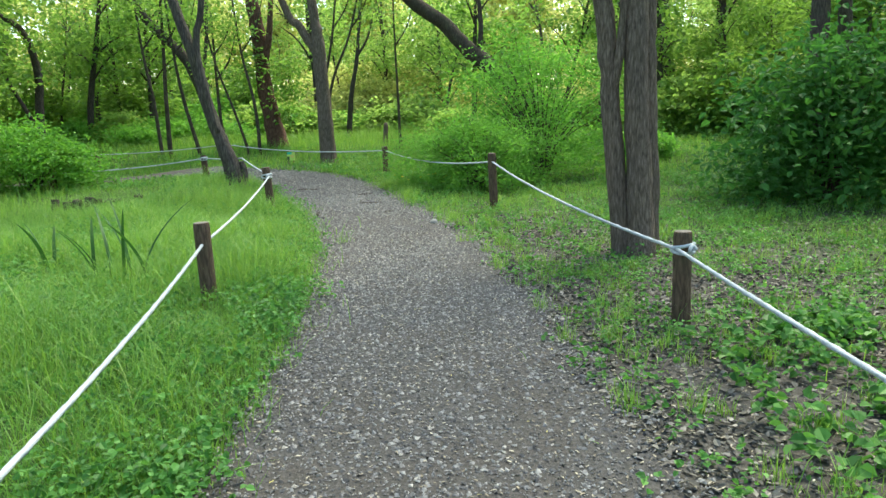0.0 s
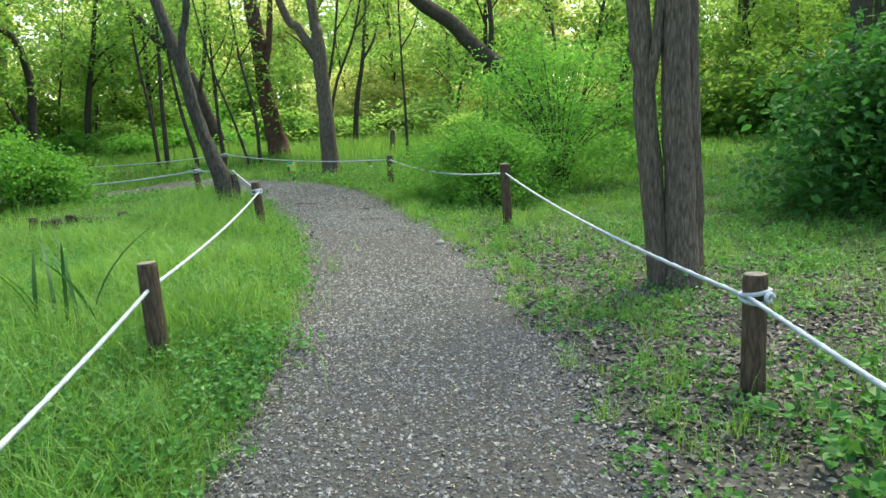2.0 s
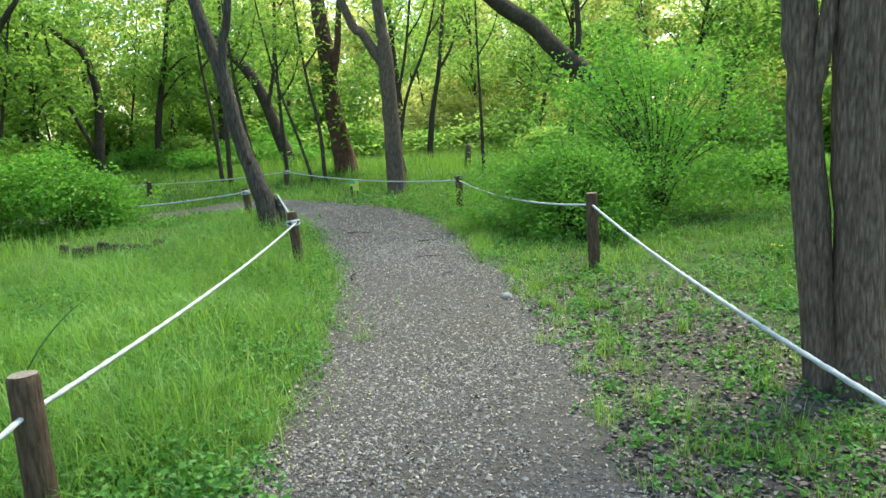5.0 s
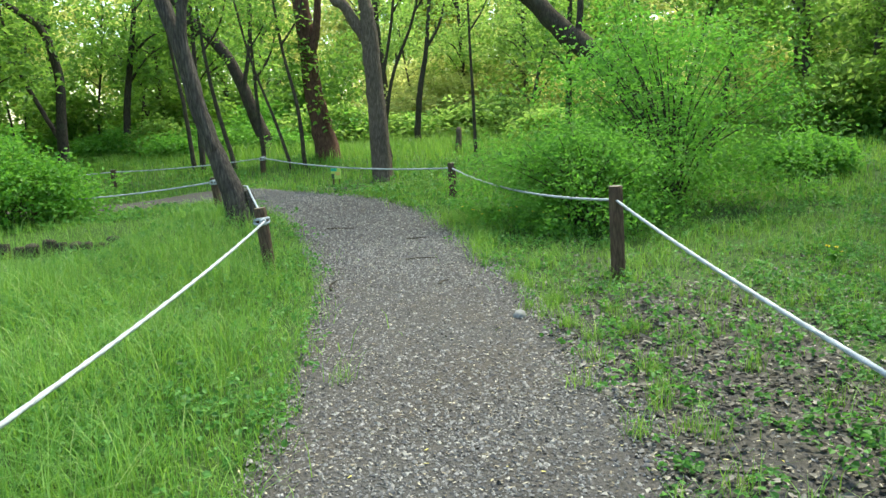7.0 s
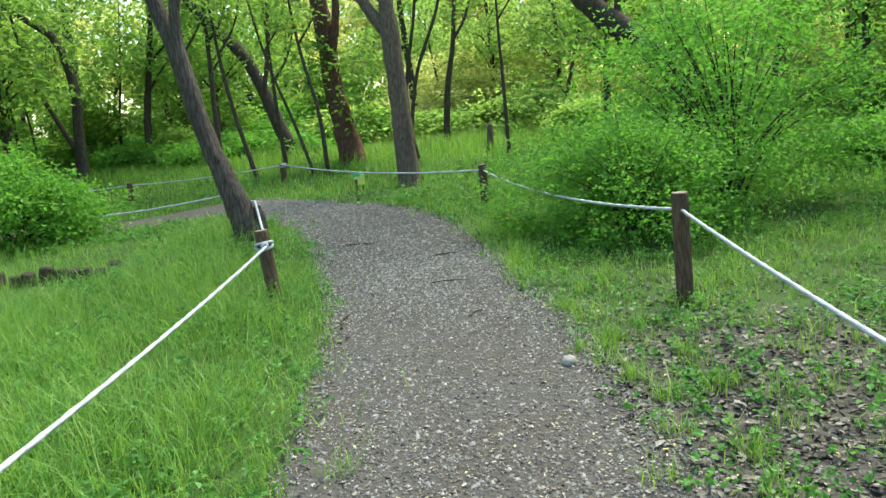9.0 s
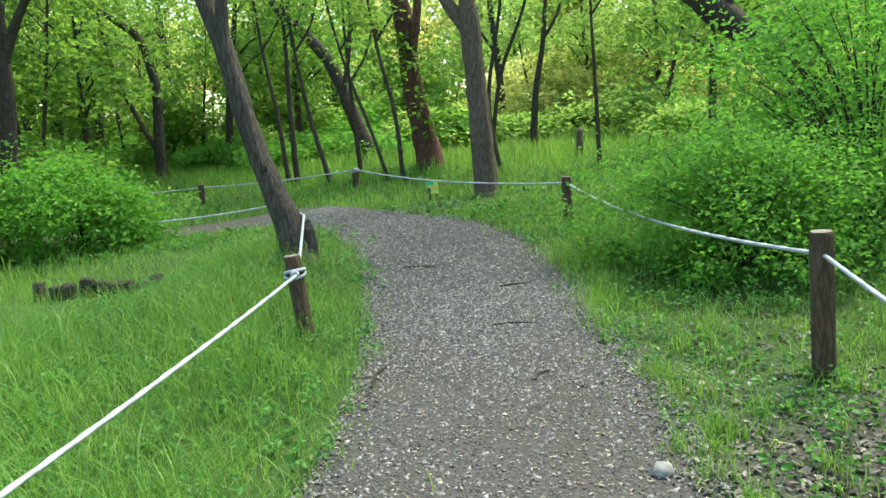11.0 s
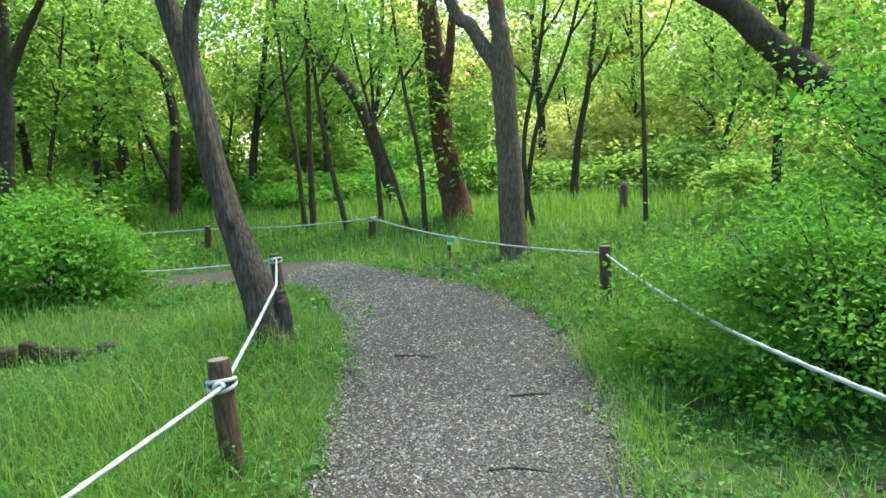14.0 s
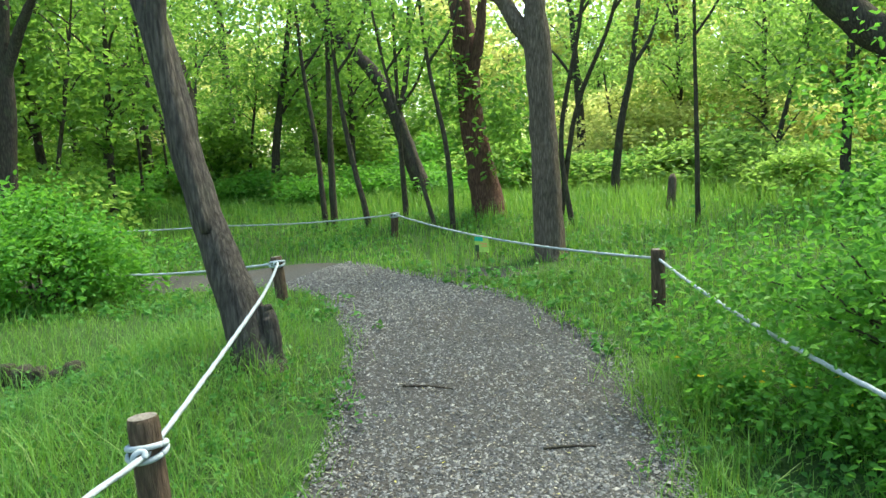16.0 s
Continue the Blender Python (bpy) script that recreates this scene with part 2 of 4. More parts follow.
def smooth_line(points, n):
    """Catmull-Rom through points of any width."""
    p = np.array(points, float)
    q = np.concatenate([2 * p[:1] - p[1:2], p, 2 * p[-1:] - p[-2:-1]])
    t = np.linspace(0, len(p) - 1 - 1e-6, n)
    i, s = t.astype(int), (t % 1)[:, None]
    a, b, c, d = q[i], q[i + 1], q[i + 2], q[i + 3]
    return 0.5 * (2 * b + (c - a) * s + (2 * a - 5 * b + 4 * c - d) * s**2 + (3 * b - a - 3 * c + d) * s**3)


def leaves(centre, length, width, out=None, droop=0.3, g=rng):
    """Folded pointed leaves, one at each centre; two quads each. out: the way in which each points, more or less."""
    n = len(centre)
    way = g.normal(size=(n, 3)) + (0 if out is None else np.asarray(out) * 1.2)
    way[:, 2] = way[:, 2] * 0.6 - droop
    way /= np.linalg.norm(way, axis=1, keepdims=True)
    side = np.cross(way, g.normal(size=(n, 3)) * 0.55 + np.array([0, 0, 1.0]))
    side /= np.maximum(np.linalg.norm(side, axis=1, keepdims=True), 1e-6)
    up = np.cross(side, way)
    size = g.uniform(0.7, 1.3, (n, 1))
    L, W = length * size, width * size
    v = np.stack([centre, centre + way * L * 0.3 + side * W + up * W * 0.35, centre + way * L * 0.7 + side * W * 0.8 + up * W * 0.25,
                  centre + way * L - up * L * 0.1, centre + way * L * 0.7 - side * W * 0.8 + up * W * 0.25,
                  centre + way * L * 0.3 - side * W + up * W * 0.35], 1)
    base = np.arange(n)[:, None] * 6
    f = np.stack([base + [0, 1, 2, 3], base + [0, 3, 4, 5]], 1).reshape(-1, 4)
    return v.reshape(-1, 3), f


# ---- the lie of the land ----
def step_up(a):
    a = np.clip(a, 0, 1)
    return a * a * (3 - 2 * a)


def ground_z(x, y):
    """Flat along the first part of the path, rising gently beyond its bend, with a low mound at the leaning tree."""
    x, y = np.asarray(x, float), np.asarray(y, float)
    z = 0.28 * step_up((y - 12) / 7) + 0.02 * np.clip(y - 19, 0, 60) + 0.02 * np.clip(x - 3, 0, 40)
    z = z + 0.10 * step_up((y - 18.5) / 3.5) - 0.09 * np.exp(-((x + 4.9) ** 2 + (y - 18.2) ** 2) / 2.0)
    z = z - 0.20 * step_up((-x - 5.6) / 3.0) * step_up((y - 12) / 3) * (1 - step_up((y - 19.8) / 2.5))
    z = z - 0.17 * step_up((-x - 4.9) / 0.7) * step_up((13.9 - y) / 0.8) * step_up((y - 5) / 4)
    z = z + 0.20 * np.exp(-((x + 4.25) ** 2 + (y - 12.75) ** 2) / 1.3)
    z = z + 0.03 * np.sin(x * 1.7 + y * 0.6) * step_up((np.abs(x) - 3) / 3) - 0.05 * step_up((-x - 2.2 - 0.25 * y) / 2)
    return z


def gz(x, y):
    return float(ground_z(x, y))


LEFT_EDGE = [(-0.75, -8), (-0.72, 0), (-0.74, 2), (-0.80, 3.6), (-0.92, 4.9), (-1.02, 5.5), (-1.28, 7.15), (-1.72, 9.15), (-2.05, 10.3), (-2.45, 11.3), (-2.9, 12.35), (-3.6, 13.7), (-4.3, 14.6), (-5.1, 15.35), (-6.3, 15.7), (-7.6, 15.55), (-12, 15.2), (-22, 14)]
RIGHT_EDGE = [(1.25, -8), (1.25, 0), (1.2, 2), (0.97, 3.7), (0.82, 5.3), (0.52, 7.2), (0.24, 8.2), (-0.13, 9.7), (-0.5, 10.9), (-0.84, 11.95), (-1.1, 12.85), (-1.72, 14.3), (-2.6, 15.4), (-3.6, 16.05), (-5.2, 16.85), (-6.5, 17.2), (-8.2, 16.8), (-12, 16.5), (-22, 15.2)]
N_PATH = 200
left_line, right_line = smooth_line(LEFT_EDGE, N_PATH), smooth_line(RIGHT_EDGE, N_PATH)
PATH_RING = np.concatenate([left_line[::2], right_line[::-2]])


def inside(x, y, ring):
    hit = np.zeros(len(x), bool)
    a = ring[-1]
    for b in ring:
        if a[1] != b[1]:
            cross = ((a[1] > y) != (b[1] > y)) & (x < (b[0] - a[0]) * (y - a[1]) / (b[1] - a[1]) + a[0])
            hit ^= cross
        a = b
    return hit


def away(x, y, line):
    """How far places lie from a line."""
    best = np.full(len(x), 1e9)
    for (ax, ay), (bx, by) in zip(line[:-1], line[1:]):
        dx, dy = bx - ax, by - ay
        t = np.clip(((x - ax) * dx + (y - ay) * dy) / (dx * dx + dy * dy), 0, 1)
        best = np.minimum(best, np.hypot(x - ax - t * dx, y - ay - t * dy))
    return best


def wave(x, y, s, seed=0.0):
    """Soft patches between -1 and 1."""
    return np.sin(x * s + 1.3 * np.sin(y * s * 0.7 + seed)) * np.sin(y * s * 1.1 + 1.7 * np.sin(x * s * 0.6 + seed * 2.1))


def bareness(x, y):
    """1 on the trodden litter to the path's right, 0 in the grass."""
    d = away(x, y, right_line[::3])
    b = np.exp(-((d / 1.05) ** 2)) * (y < 12.5) + 0.75 * np.exp(-(((x - 2.6) / 1.7) ** 2 + ((y - 5.0) / 3.2) ** 2))
    b = b * (1 - 0.8 * step_up((y - 7.6) / 1.2)) + 0.9 * np.exp(-(((x - 1.25) / 0.75) ** 2 + ((y - 8.9) / 1.1) ** 2))
    b = b + 0.9 * np.exp(-(((x + 3.55) / 0.7) ** 2 + ((y - 16.75) / 0.35) ** 2))
    return np.clip(b * (1 - step_up((-x - 4.5) / 2)), 0, 1)


# ground: one sheet to the horizon, fine near the path
g1 = np.linspace(-1, 1, 181)
gx = 14 * g1 + 480 * g1**7
gy = 9 + 18 * g1 + 480 * g1**7
XX, YY = np.meshgrid(gx, gy, indexing="ij")
ZZ = ground_z(XX, YY)
i, j = np.meshgrid(np.arange(180), np.arange(180), indexing="ij")
faces = np.stack([i * 181 + j, (i + 1) * 181 + j, (i + 1) * 181 + j + 1, i * 181 + j + 1], -1).reshape(-1, 4)
ground_me = mesh_of("ground", np.stack([XX, YY, ZZ], -1).reshape(-1, 3), faces, M_GROUND, True)
bare_att = ground_me.attributes.new("bare", "FLOAT", "POINT")
bare_att.data.foreach_set("value", bareness(XX.ravel(), YY.ravel()).astype(np.float32))
ground = tagged(new("ground", ground_me), "dark forest soil with leaf litter and green undergrowth", "ground", kind="structure")

# path: a strip of fine grey gravel with ragged edges
cols = 14
s = np.linspace(0, 1, cols)
wob = 0.07 * np.sin(np.arange(N_PATH) * 1.9) + 0.05 * np.sin(np.arange(N_PATH) * 0.77 + 1)
PL = left_line[:, None] * (1 - s)[None, :, None] + right_line[:, None] * s[None, :, None]
PL[:, 0, 0] -= np.abs(wob) + 0.05
PL[:, -1, 0] += wob + 0.12
pz = ground_z(PL[..., 0], PL[..., 1]) + 0.012 + 0.012 * np.sin(np.pi * s)[None]
pz[:, 0] -= 0.02
pz[:, -1] -= 0.02
i, j = np.meshgrid(np.arange(N_PATH - 1), np.arange(cols - 1), indexing="ij")
faces = np.stack([i * cols + j, i * cols + j + 1, (i + 1) * cols + j + 1, (i + 1) * cols + j], -1).reshape(-1, 4)
tagged(new("path", mesh_of("path", np.concatenate([PL, pz[..., None]], -1).reshape(-1, 3), faces, M_PATH, True)),
       "winding footpath of fine grey gravel and trodden dirt", "footpath", kind="structure")


# ---- rope barrier ----
def fence_post(place, height, lean=(0, 0), r=0.062, label="weathered brown round wooden post beside the path"):
    ob = thing("rope_post", (place[0], place[1], gz(*place)), label, "post", "rope barrier posts")
    ob.matrix_basis = ob.matrix_basis @ pose(0, 0, 0, lean[0], lean[1], rng.uniform(0, 360) if lean == (0, 0) else 0)
    zs = np.array([-0.25, 0.0, 0.1, height * 0.5, height - 0.03, height - 0.008, height])
    rs = r * np.array([1.03, 1.03, 1.01, 1.0, 1.0, 0.97, 0.90])
    v, f = tube([(0, 0, z) for z in zs], rs, 18, 0.012, int(place[1] * 100), 0.02)
    shaft = piece("shaft", mesh_of("shaft", v, f, M_POST, True), ob)
    a = np.linspace(0, 2 * np.pi, 18, endpoint=False)
    ring = np.stack([r * 0.9 * np.cos(a), r * 0.9 * np.sin(a), np.full(18, height + 0.003)], -1)
    v = np.concatenate([ring, ring - [0, 0, 0.01], [[0, 0, height + 0.004]]])
    tri = [(k, (k + 1) % 18, 36) for k in range(18)]
    piece("end_grain", mesh_of("end_grain", v, tri, M_END), shaft, "pale cracked sawn top")
    return ob


POSTS = {
    "L0": ((-0.70, -1.3), 0.66, (0, 0)), "L1": ((-1.66, 4.80), 0.67, (0, -2)), "L2": ((-2.67, 10.62), 0.66, (0, -5)), "L3": ((-5.12, 14.85), 0.52, (0, -6)), "L4": ((-8.6, 15.15), 0.5, (0, 0)),
    "R0": ((1.95, -1.4), 0.66, (0, 0)), "R1": ((1.82, 4.18), 0.65, (0, -1)), "R2": ((0.755, 10.22), 0.835, (0, -2)), "R3": ((-1.39, 15.36), 0.58, (0, -1)),
    "F1": ((-6.1, 19.3), 0.40, (0, 2)), "F2": ((-9.66, 19.3), 0.42, (0, 3)), "F3": ((-13.2, 18.3), 0.45, (0, 0)),
}
for key, (place, height, lean) in POSTS.items():
    fence_post(place, height, lean)


def tie(key, drop, off=(0, 0)):
    (x, y), height, lean = POSTS[key]
    k = height - drop
    return np.array([x + math.sin(radians(lean[1])) * k + off[0], y + off[1], gz(x, y) + k])


def rope(ties, sags, label, knots):
    """A laid rope from tie to tie, hanging a little between them."""
    pts = []
    for n, (a, b) in enumerate(zip(ties[:-1], ties[1:])):
        k = max(24, int(np.linalg.norm(b - a) * 26))
        t = np.linspace(0, 1, k, endpoint=False)[:, None]
        q = a + (b - a) * t
        q[:, 2] -= sags[n] * 4 * (t * (1 - t))[:, 0]
        pts.append(q)
    pts = np.concatenate(pts + [ties[-1][None]])
    n = len(pts)
    r = np.full(n, 0.0118)
    v, f = tube(pts, r, 9)
    turn = np.repeat(np.arange(n + 2), 9) * 1.15 + np.tile(np.arange(9) * 2 * np.pi / 9 * 3, n + 2)
    c = np.repeat(np.concatenate([pts[:1], pts, pts[-1:]]), 9, axis=0)
    v = c + (v - c) * (1 + 0.2 * np.sin(turn))[:, None]
    ob = tagged(new("rope", mesh_of("rope", v, f, M_ROPE, True)), label, "rope")
    for key, drop in knots:
        centre = tie(key, drop)
        rad = 0.062 + 0.011
        bits = []
        for loop in range(2):
            a = np.linspace(0, 2 * np.pi, 40)
            lift = (loop - 0.5) * 0.028 + 0.016 * np.sin(a * 1 + loop * 2.2)
            bits.append(tube(np.stack([centre[0] + rad * np.cos(a), centre[1] + rad * np.sin(a), centre[2] + lift], -1), np.full(40, 0.0125), 8))
        a = np.linspace(0, 4.4, 22)
        bits.append(tube(np.stack([centre[0] + 0.045 + 0.022 * np.cos(a), centre[1] - rad - 0.008 + 0.012 * np.sin(a * 1.5), centre[2] + 0.022 * np.sin(a)], -1), np.full(22, 0.012), 8))
        v, f = joined(bits)
        piece("knot", mesh_of("knot", v, f, M_ROPE, True), ob)
    return ob


rope([tie("L0", 0.16), tie("L1", 0.16, (-0.0, 0)), tie("L2", 0.13, (0.05, -0.05)), np.array([-3.69, 12.64, 0.685]), tie("L3", 0.06, (0.05, -0.05)), tie("L4", 0.1)], [0.12, 0.055, 0.01, 0.02, 0.06],
     "white braided rope strung between the inner wooden posts", [("L2", 0.13), ("L3", 0.07)])
rope([tie("R0", 0.1), tie("R1", 0.11, (-0.05, -0.05)), tie("R2", 0.12, (0.0, -0.02)), tie("R3", 0.08), tie("F1", 0.03), tie("F2", 0.05), tie("F3", 0.08)], [0.03, 0.075, 0.12, 0.10, 0.05, 0.05],
     "white braided rope strung between the outer wooden posts", [("R1", 0.11), ("F1", 0.04)])


# ---- trees ----
def limb(points, radii, n=26, sides=14, rough=0.03, seed=0, lobes=0.05):
    p = smooth_line([(*q, r) for q, r in zip(points, radii)], n)
    wob = np.random.default_rng(abs(seed)).normal(size=(n, 2)) * (p[:, 3:4] * 0.05)
    p[1:-1, :2] += wob[1:-1]
    return tube(p[:, :3], np.maximum(p[:, 3], 0.004), sides, rough, seed, lobes)


def crown_mesh(name, clumps, per, spread, length, width, mat, g, droop=0.3):
    """Leaves gathered in clumps."""
    c = np.repeat(np.asarray(clumps, float), per, axis=0)
    off = g.normal(size=c.shape) * spread * np.array([1, 1, 0.6])
    v, f = leaves(c + off, length, width, off / max(spread, 1e-6) * 0.5, droop, g)
    return mesh_of(name, v, f, mat)


def ball(n, size, g, hollow=0.45):
    p = g.normal(size=(n, 3))
    p /= np.linalg.norm(p, axis=1, keepdims=True)
    return p * (hollow + (1 - hollow) * g.random((n, 1)) ** 0.6) * np.array(size)


def tree(name, base, label, limbs, bark, crown=None, group=""):
    """limbs: (points, radii) in the world; the first is the trunk, the others are boughs."""
    o = np.array([base[0], base[1], gz(*base)])
    ob = thing(name, o, label, "tree", group)
    for n, (points, radii) in enumerate(limbs):
        v, f = limb(np.array(points) - o, radii, seed=n + int(abs(base[0]) * 10), sides=20 if max(radii) > 0.08 else 10)
        piece("trunk" if n == 0 else "bough", mesh_of("trunk", v, f, bark, True), ob)
    if crown is not None:
        piece("crown", crown, ob)
    return ob


gc = np.random.default_rng(11)


def high_crown(centre, size, n, base, mat=M_LEAF, per=38, spread=0.34):
    """A crown up in the canopy, with its clumps about centre, for a tree that stands at base."""
    o = np.array([base[0], base[1], gz(*base)])
    return crown_mesh("crown", ball(n, size, gc) + np.array(centre) - o, per, spread, 0.10, 0.03, mat, gc)


# three grey stems grown together at the foot, close to the right-hand rope
b = (2.05, 6.85)
tree("triple_trunk_tree", b, "tall grey-brown tree of three stems grown together, beside the rope", [
    ([(1.95, 6.72, -0.1), (1.93, 6.75, 0.25), (1.84, 6.78, 1.1), (1.77, 6.8, 1.9), (1.70, 6.8, 2.5), (1.35, 6.8, 4.0), (0.8, 6.9, 6.0)], [0.13, 0.105, 0.098, 0.092, 0.09, 0.08, 0.05]),
    ([(2.10, 6.62, -0.1), (2.10, 6.66, 0.25), (2.05, 6.70, 1.1), (2.02, 6.72, 1.9), (2.02, 6.74, 2.5), (1.98, 6.7, 4.0), (1.9, 6.5, 6.4)], [0.18, 0.135, 0.122, 0.115, 0.112, 0.10, 0.06]),
    ([(2.22, 6.92, -0.1), (2.22, 6.92, 0.25), (2.20, 6.93, 1.1), (2.17, 6.94, 1.9), (2.17, 6.95, 2.5), (2.4, 7.1, 4.2), (3.0, 7.6, 6.2)], [0.15, 0.125, 0.115, 0.105, 0.10, 0.09, 0.05]),
    ([(1.80, 6.76, 1.55), (1.84, 6.70, 1.85), (1.88, 6.70, 2.3), (1.9, 6.6, 3.6)], [0.03, 0.045, 0.042, 0.03]),
], M_BARK, high_crown((1.9, 6.9, 6.8), (2.6, 2.2, 1.4), 70, b))

# the leaning grey tree inside the bend, forked low
b = (-3.83, 12.72)
tree("leaning_tree", b, "leaning grey tree with a ridged trunk forked above head height", [
    ([(-3.76, 12.74, 0), (-3.83, 12.72, 0.21), (-3.94, 12.7, 0.63), (-4.12, 12.7, 1.17), (-4.25, 12.68, 1.62), (-4.35, 12.68, 2.06), (-4.43, 12.66, 2.5), (-4.56, 12.66, 2.86), (-4.72, 12.66, 3.4), (-5.2, 12.74, 5.2), (-5.50, 12.94, 6.5)], [0.23, 0.185, 0.145, 0.115, 0.108, 0.105, 0.10, 0.095, 0.085, 0.06, 0.04]),
    ([(-4.08, 12.60, 1.15), (-4.19, 12.60, 1.6), (-4.28, 12.59, 2.05), (-4.34, 12.57, 2.5), (-4.31, 12.56, 2.9), (-4.18, 12.54, 3.4), (-3.95, 12.34, 5.5)], [0.04, 0.062, 0.07, 0.068, 0.062, 0.056, 0.035]),
    ([(-3.72, 12.76, 0.1), (-3.71, 12.76, 0.45), (-3.74, 12.76, 0.62)], [0.085, 0.065, 0.04]),
], M_BARK_GREY, high_crown((-4.8, 12.6, 6.5), (2.4, 2.2, 1.2), 60, b))

# the forked tree behind the sign
b = (-3.05, 17.7)
tree("forked_tree", b, "straight brown-grey tree forking into two limbs behind the rope", [
    ([(-3.03, 17.7, 0.1), (-3.05, 17.7, 0.5), (-3.1, 17.7, 1.49), (-3.13, 17.7, 2.25), (-3.16, 17.7, 2.95), (-3.19, 17.7, 3.4), (-3.25, 17.7, 3.8), (-3.5, 17.6, 6.5)], [0.25, 0.195, 0.175, 0.16, 0.165, 0.125, 0.115, 0.06]),
    ([(-3.16, 17.7, 2.8), (-3.40, 17.7, 3.15), (-3.63, 17.7, 3.54), (-3.9, 17.7, 3.85), (-4.6, 17.6, 6.0)], [0.11, 0.105, 0.095, 0.085, 0.05]),
], M_BARK, high_crown((-3.3, 17.7, 6.2), (2.6, 2.2, 1.3), 60, b))

# the old red-brown tree, with young leaves on its trunk
b = (-5.19, 21.3)
tree("red_barked_tree", b, "old tree with rough red-brown bark and leafy shoots on its trunk", [
    ([(-5.12, 21.3, 0.2), (-5.19, 21.3, 0.6), (-5.35, 21.3, 1.45), (-5.5, 21.3, 2.5), (-5.56, 21.3, 3.56), (-5.66, 21.3, 4.4), (-5.9, 21.3, 7)], [0.38, 0.30, 0.25, 0.21, 0.2, 0.19, 0.12]),
    ([(-5.5, 21.2, 2.6), (-5.25, 21.2, 3.6), (-5.1, 21.2, 5.0)], [0.10, 0.09, 0.06]),
], M_BARK_RED, crown_mesh("crown", np.concatenate([ball(9, (0.35, 0.2, 0.4), gc, 0.7) + [0.35, -0.3, 1.4], ball(14, (0.5, 0.3, 0.6), gc, 0.5) + [-0.75, -0.3, 2.3], ball(12, (0.45, 0.3, 0.7), gc, 0.5) + [0.45, -0.3, 2.2], ball(45, (2.4, 2.2, 1.2), gc) + [0, 0, 6.0]]), 30, 0.22, 0.12, 0.036, M_LEAF, gc))

# trees further back
b = (-7.63, 24.0)
tree("slanting_tree", b, "dark slanting tree trunk arching over the undergrowth", [
    ([(-7.55, 24.0, 0.1), (-7.66, 24.0, 0.55), (-8.07, 24.0, 1.56), (-8.34, 24.0, 2.36), (-8.7, 24.0, 3.17), (-9.2, 24.0, 3.79), (-9.8, 24.0, 4.35), (-10.5, 24.0, 5.3), (-11.6, 24.0, 6.4)], [0.26, 0.20, 0.18, 0.165, 0.155, 0.145, 0.13, 0.10, 0.06]),
    ([(-8.3, 23.9, 2.3), (-8.0, 23.9, 3.6), (-7.8, 23.8, 5.6)], [0.06, 0.06, 0.04]),
], M_BARK_DARK, high_crown((-10.0, 24.0, 6.0), (2.8, 2, 1.2), 80, b))

# its unseen crown is added well forward of the trunk to shade the path
b = (2.6, 18.6)
tree("arching_tree", b, "massive dark willow trunk arching low over the shrubs", [
    ([(2.6, 18.6, 0.1), (2.1, 18.6, 1.2), (1.4, 18.5, 2.1), (0.85, 18.5, 2.6), (0.35, 18.5, 3.0), (-0.1, 18.5, 3.5), (-0.9, 18.5, 4.1), (-2.4, 18.6, 5.4)], [0.30, 0.27, 0.24, 0.22, 0.19, 0.175, 0.16, 0.1]),
    ([(0.7, 18.5, 2.75), (0.75, 18.5, 3.6), (0.6, 18.5, 5.0)], [0.06, 0.06, 0.04]),
], M_BARK_DARK, high_crown((0.2, 16.3, 6.4), (3.3, 3.8, 1.1), 100, b))

b = (8.5, 29.4)
tree("ivy_tree", b, "tall dark tree with pale ivy leaves climbing its trunk", [
    ([(8.55, 29.4, 0.3), (8.6, 29.6, 1.0), (8.4, 30, 2.7), (8.2, 30, 4.5), (8.0, 30, 8)], [0.34, 0.27, 0.24, 0.22, 0.14]),
], M_BARK_DARK, crown_mesh("crown", np.concatenate([ball(26, (0.3, 0.3, 1.9), gc, 0.8) + [-0.1, 0.2, 3.0], ball(70, (2.6, 2.4, 1.3), gc) + [-0.4, 0.6, 6.8]]), 26, 0.16, 0.12, 0.04, M_LEAF, gc))

b = (-12.4, 17.3)
tree("left_fork_tree", b, "dark tree with a trunk forking into crooked limbs", [
    ([(-12.5, 17.3, 0.0), (-12.47, 17.3, 1.3), (-12.25, 17.3, 3.2), (-12.7, 17.3, 4.0), (-13.3, 17.4, 5.4)], [0.20, 0.165, 0.14, 0.09, 0.05]),
    ([(-12.27, 17.3, 3.0), (-11.8, 17.3, 3.8), (-11.0, 17.2, 4.6)], [0.09, 0.085, 0.05]),
    ([(-12.25, 17.3, 3.1), (-12.1, 17.3, 4.4), (-12.2, 17.3, 6)], [0.1, 0.09, 0.05]),
], M_BARK_DARK, high_crown((-12.3, 17.3, 5.6), (2.3, 2, 1.3), 80, b))

b = (-12.72, 22.0)
tree("crooked_tree", b, "crooked dark tree bending over at the height of a room", [
    ([(-12.74, 22.0, -0.1), (-12.7, 22.0, 0.6), (-12.6, 22.0, 1.9), (-12.53, 22.0, 2.8), (-12.8, 22.0, 3.9), (-13.35, 22.0, 4.4), (-14.6, 22.0, 5.2)], [0.19, 0.15, 0.125, 0.115, 0.095, 0.08, 0.04]),
    ([(-12.68, 22.1, 0.9), (-13.2, 22.1, 1.9), (-13.8, 22.1, 3.2), (-14.0, 22.0, 4.8)], [0.07, 0.06, 0.05, 0.03]),
], M_BARK_DARK, high_crown((-12.9, 22.0, 5.4), (2.3, 1.8, 1.2), 70, b))

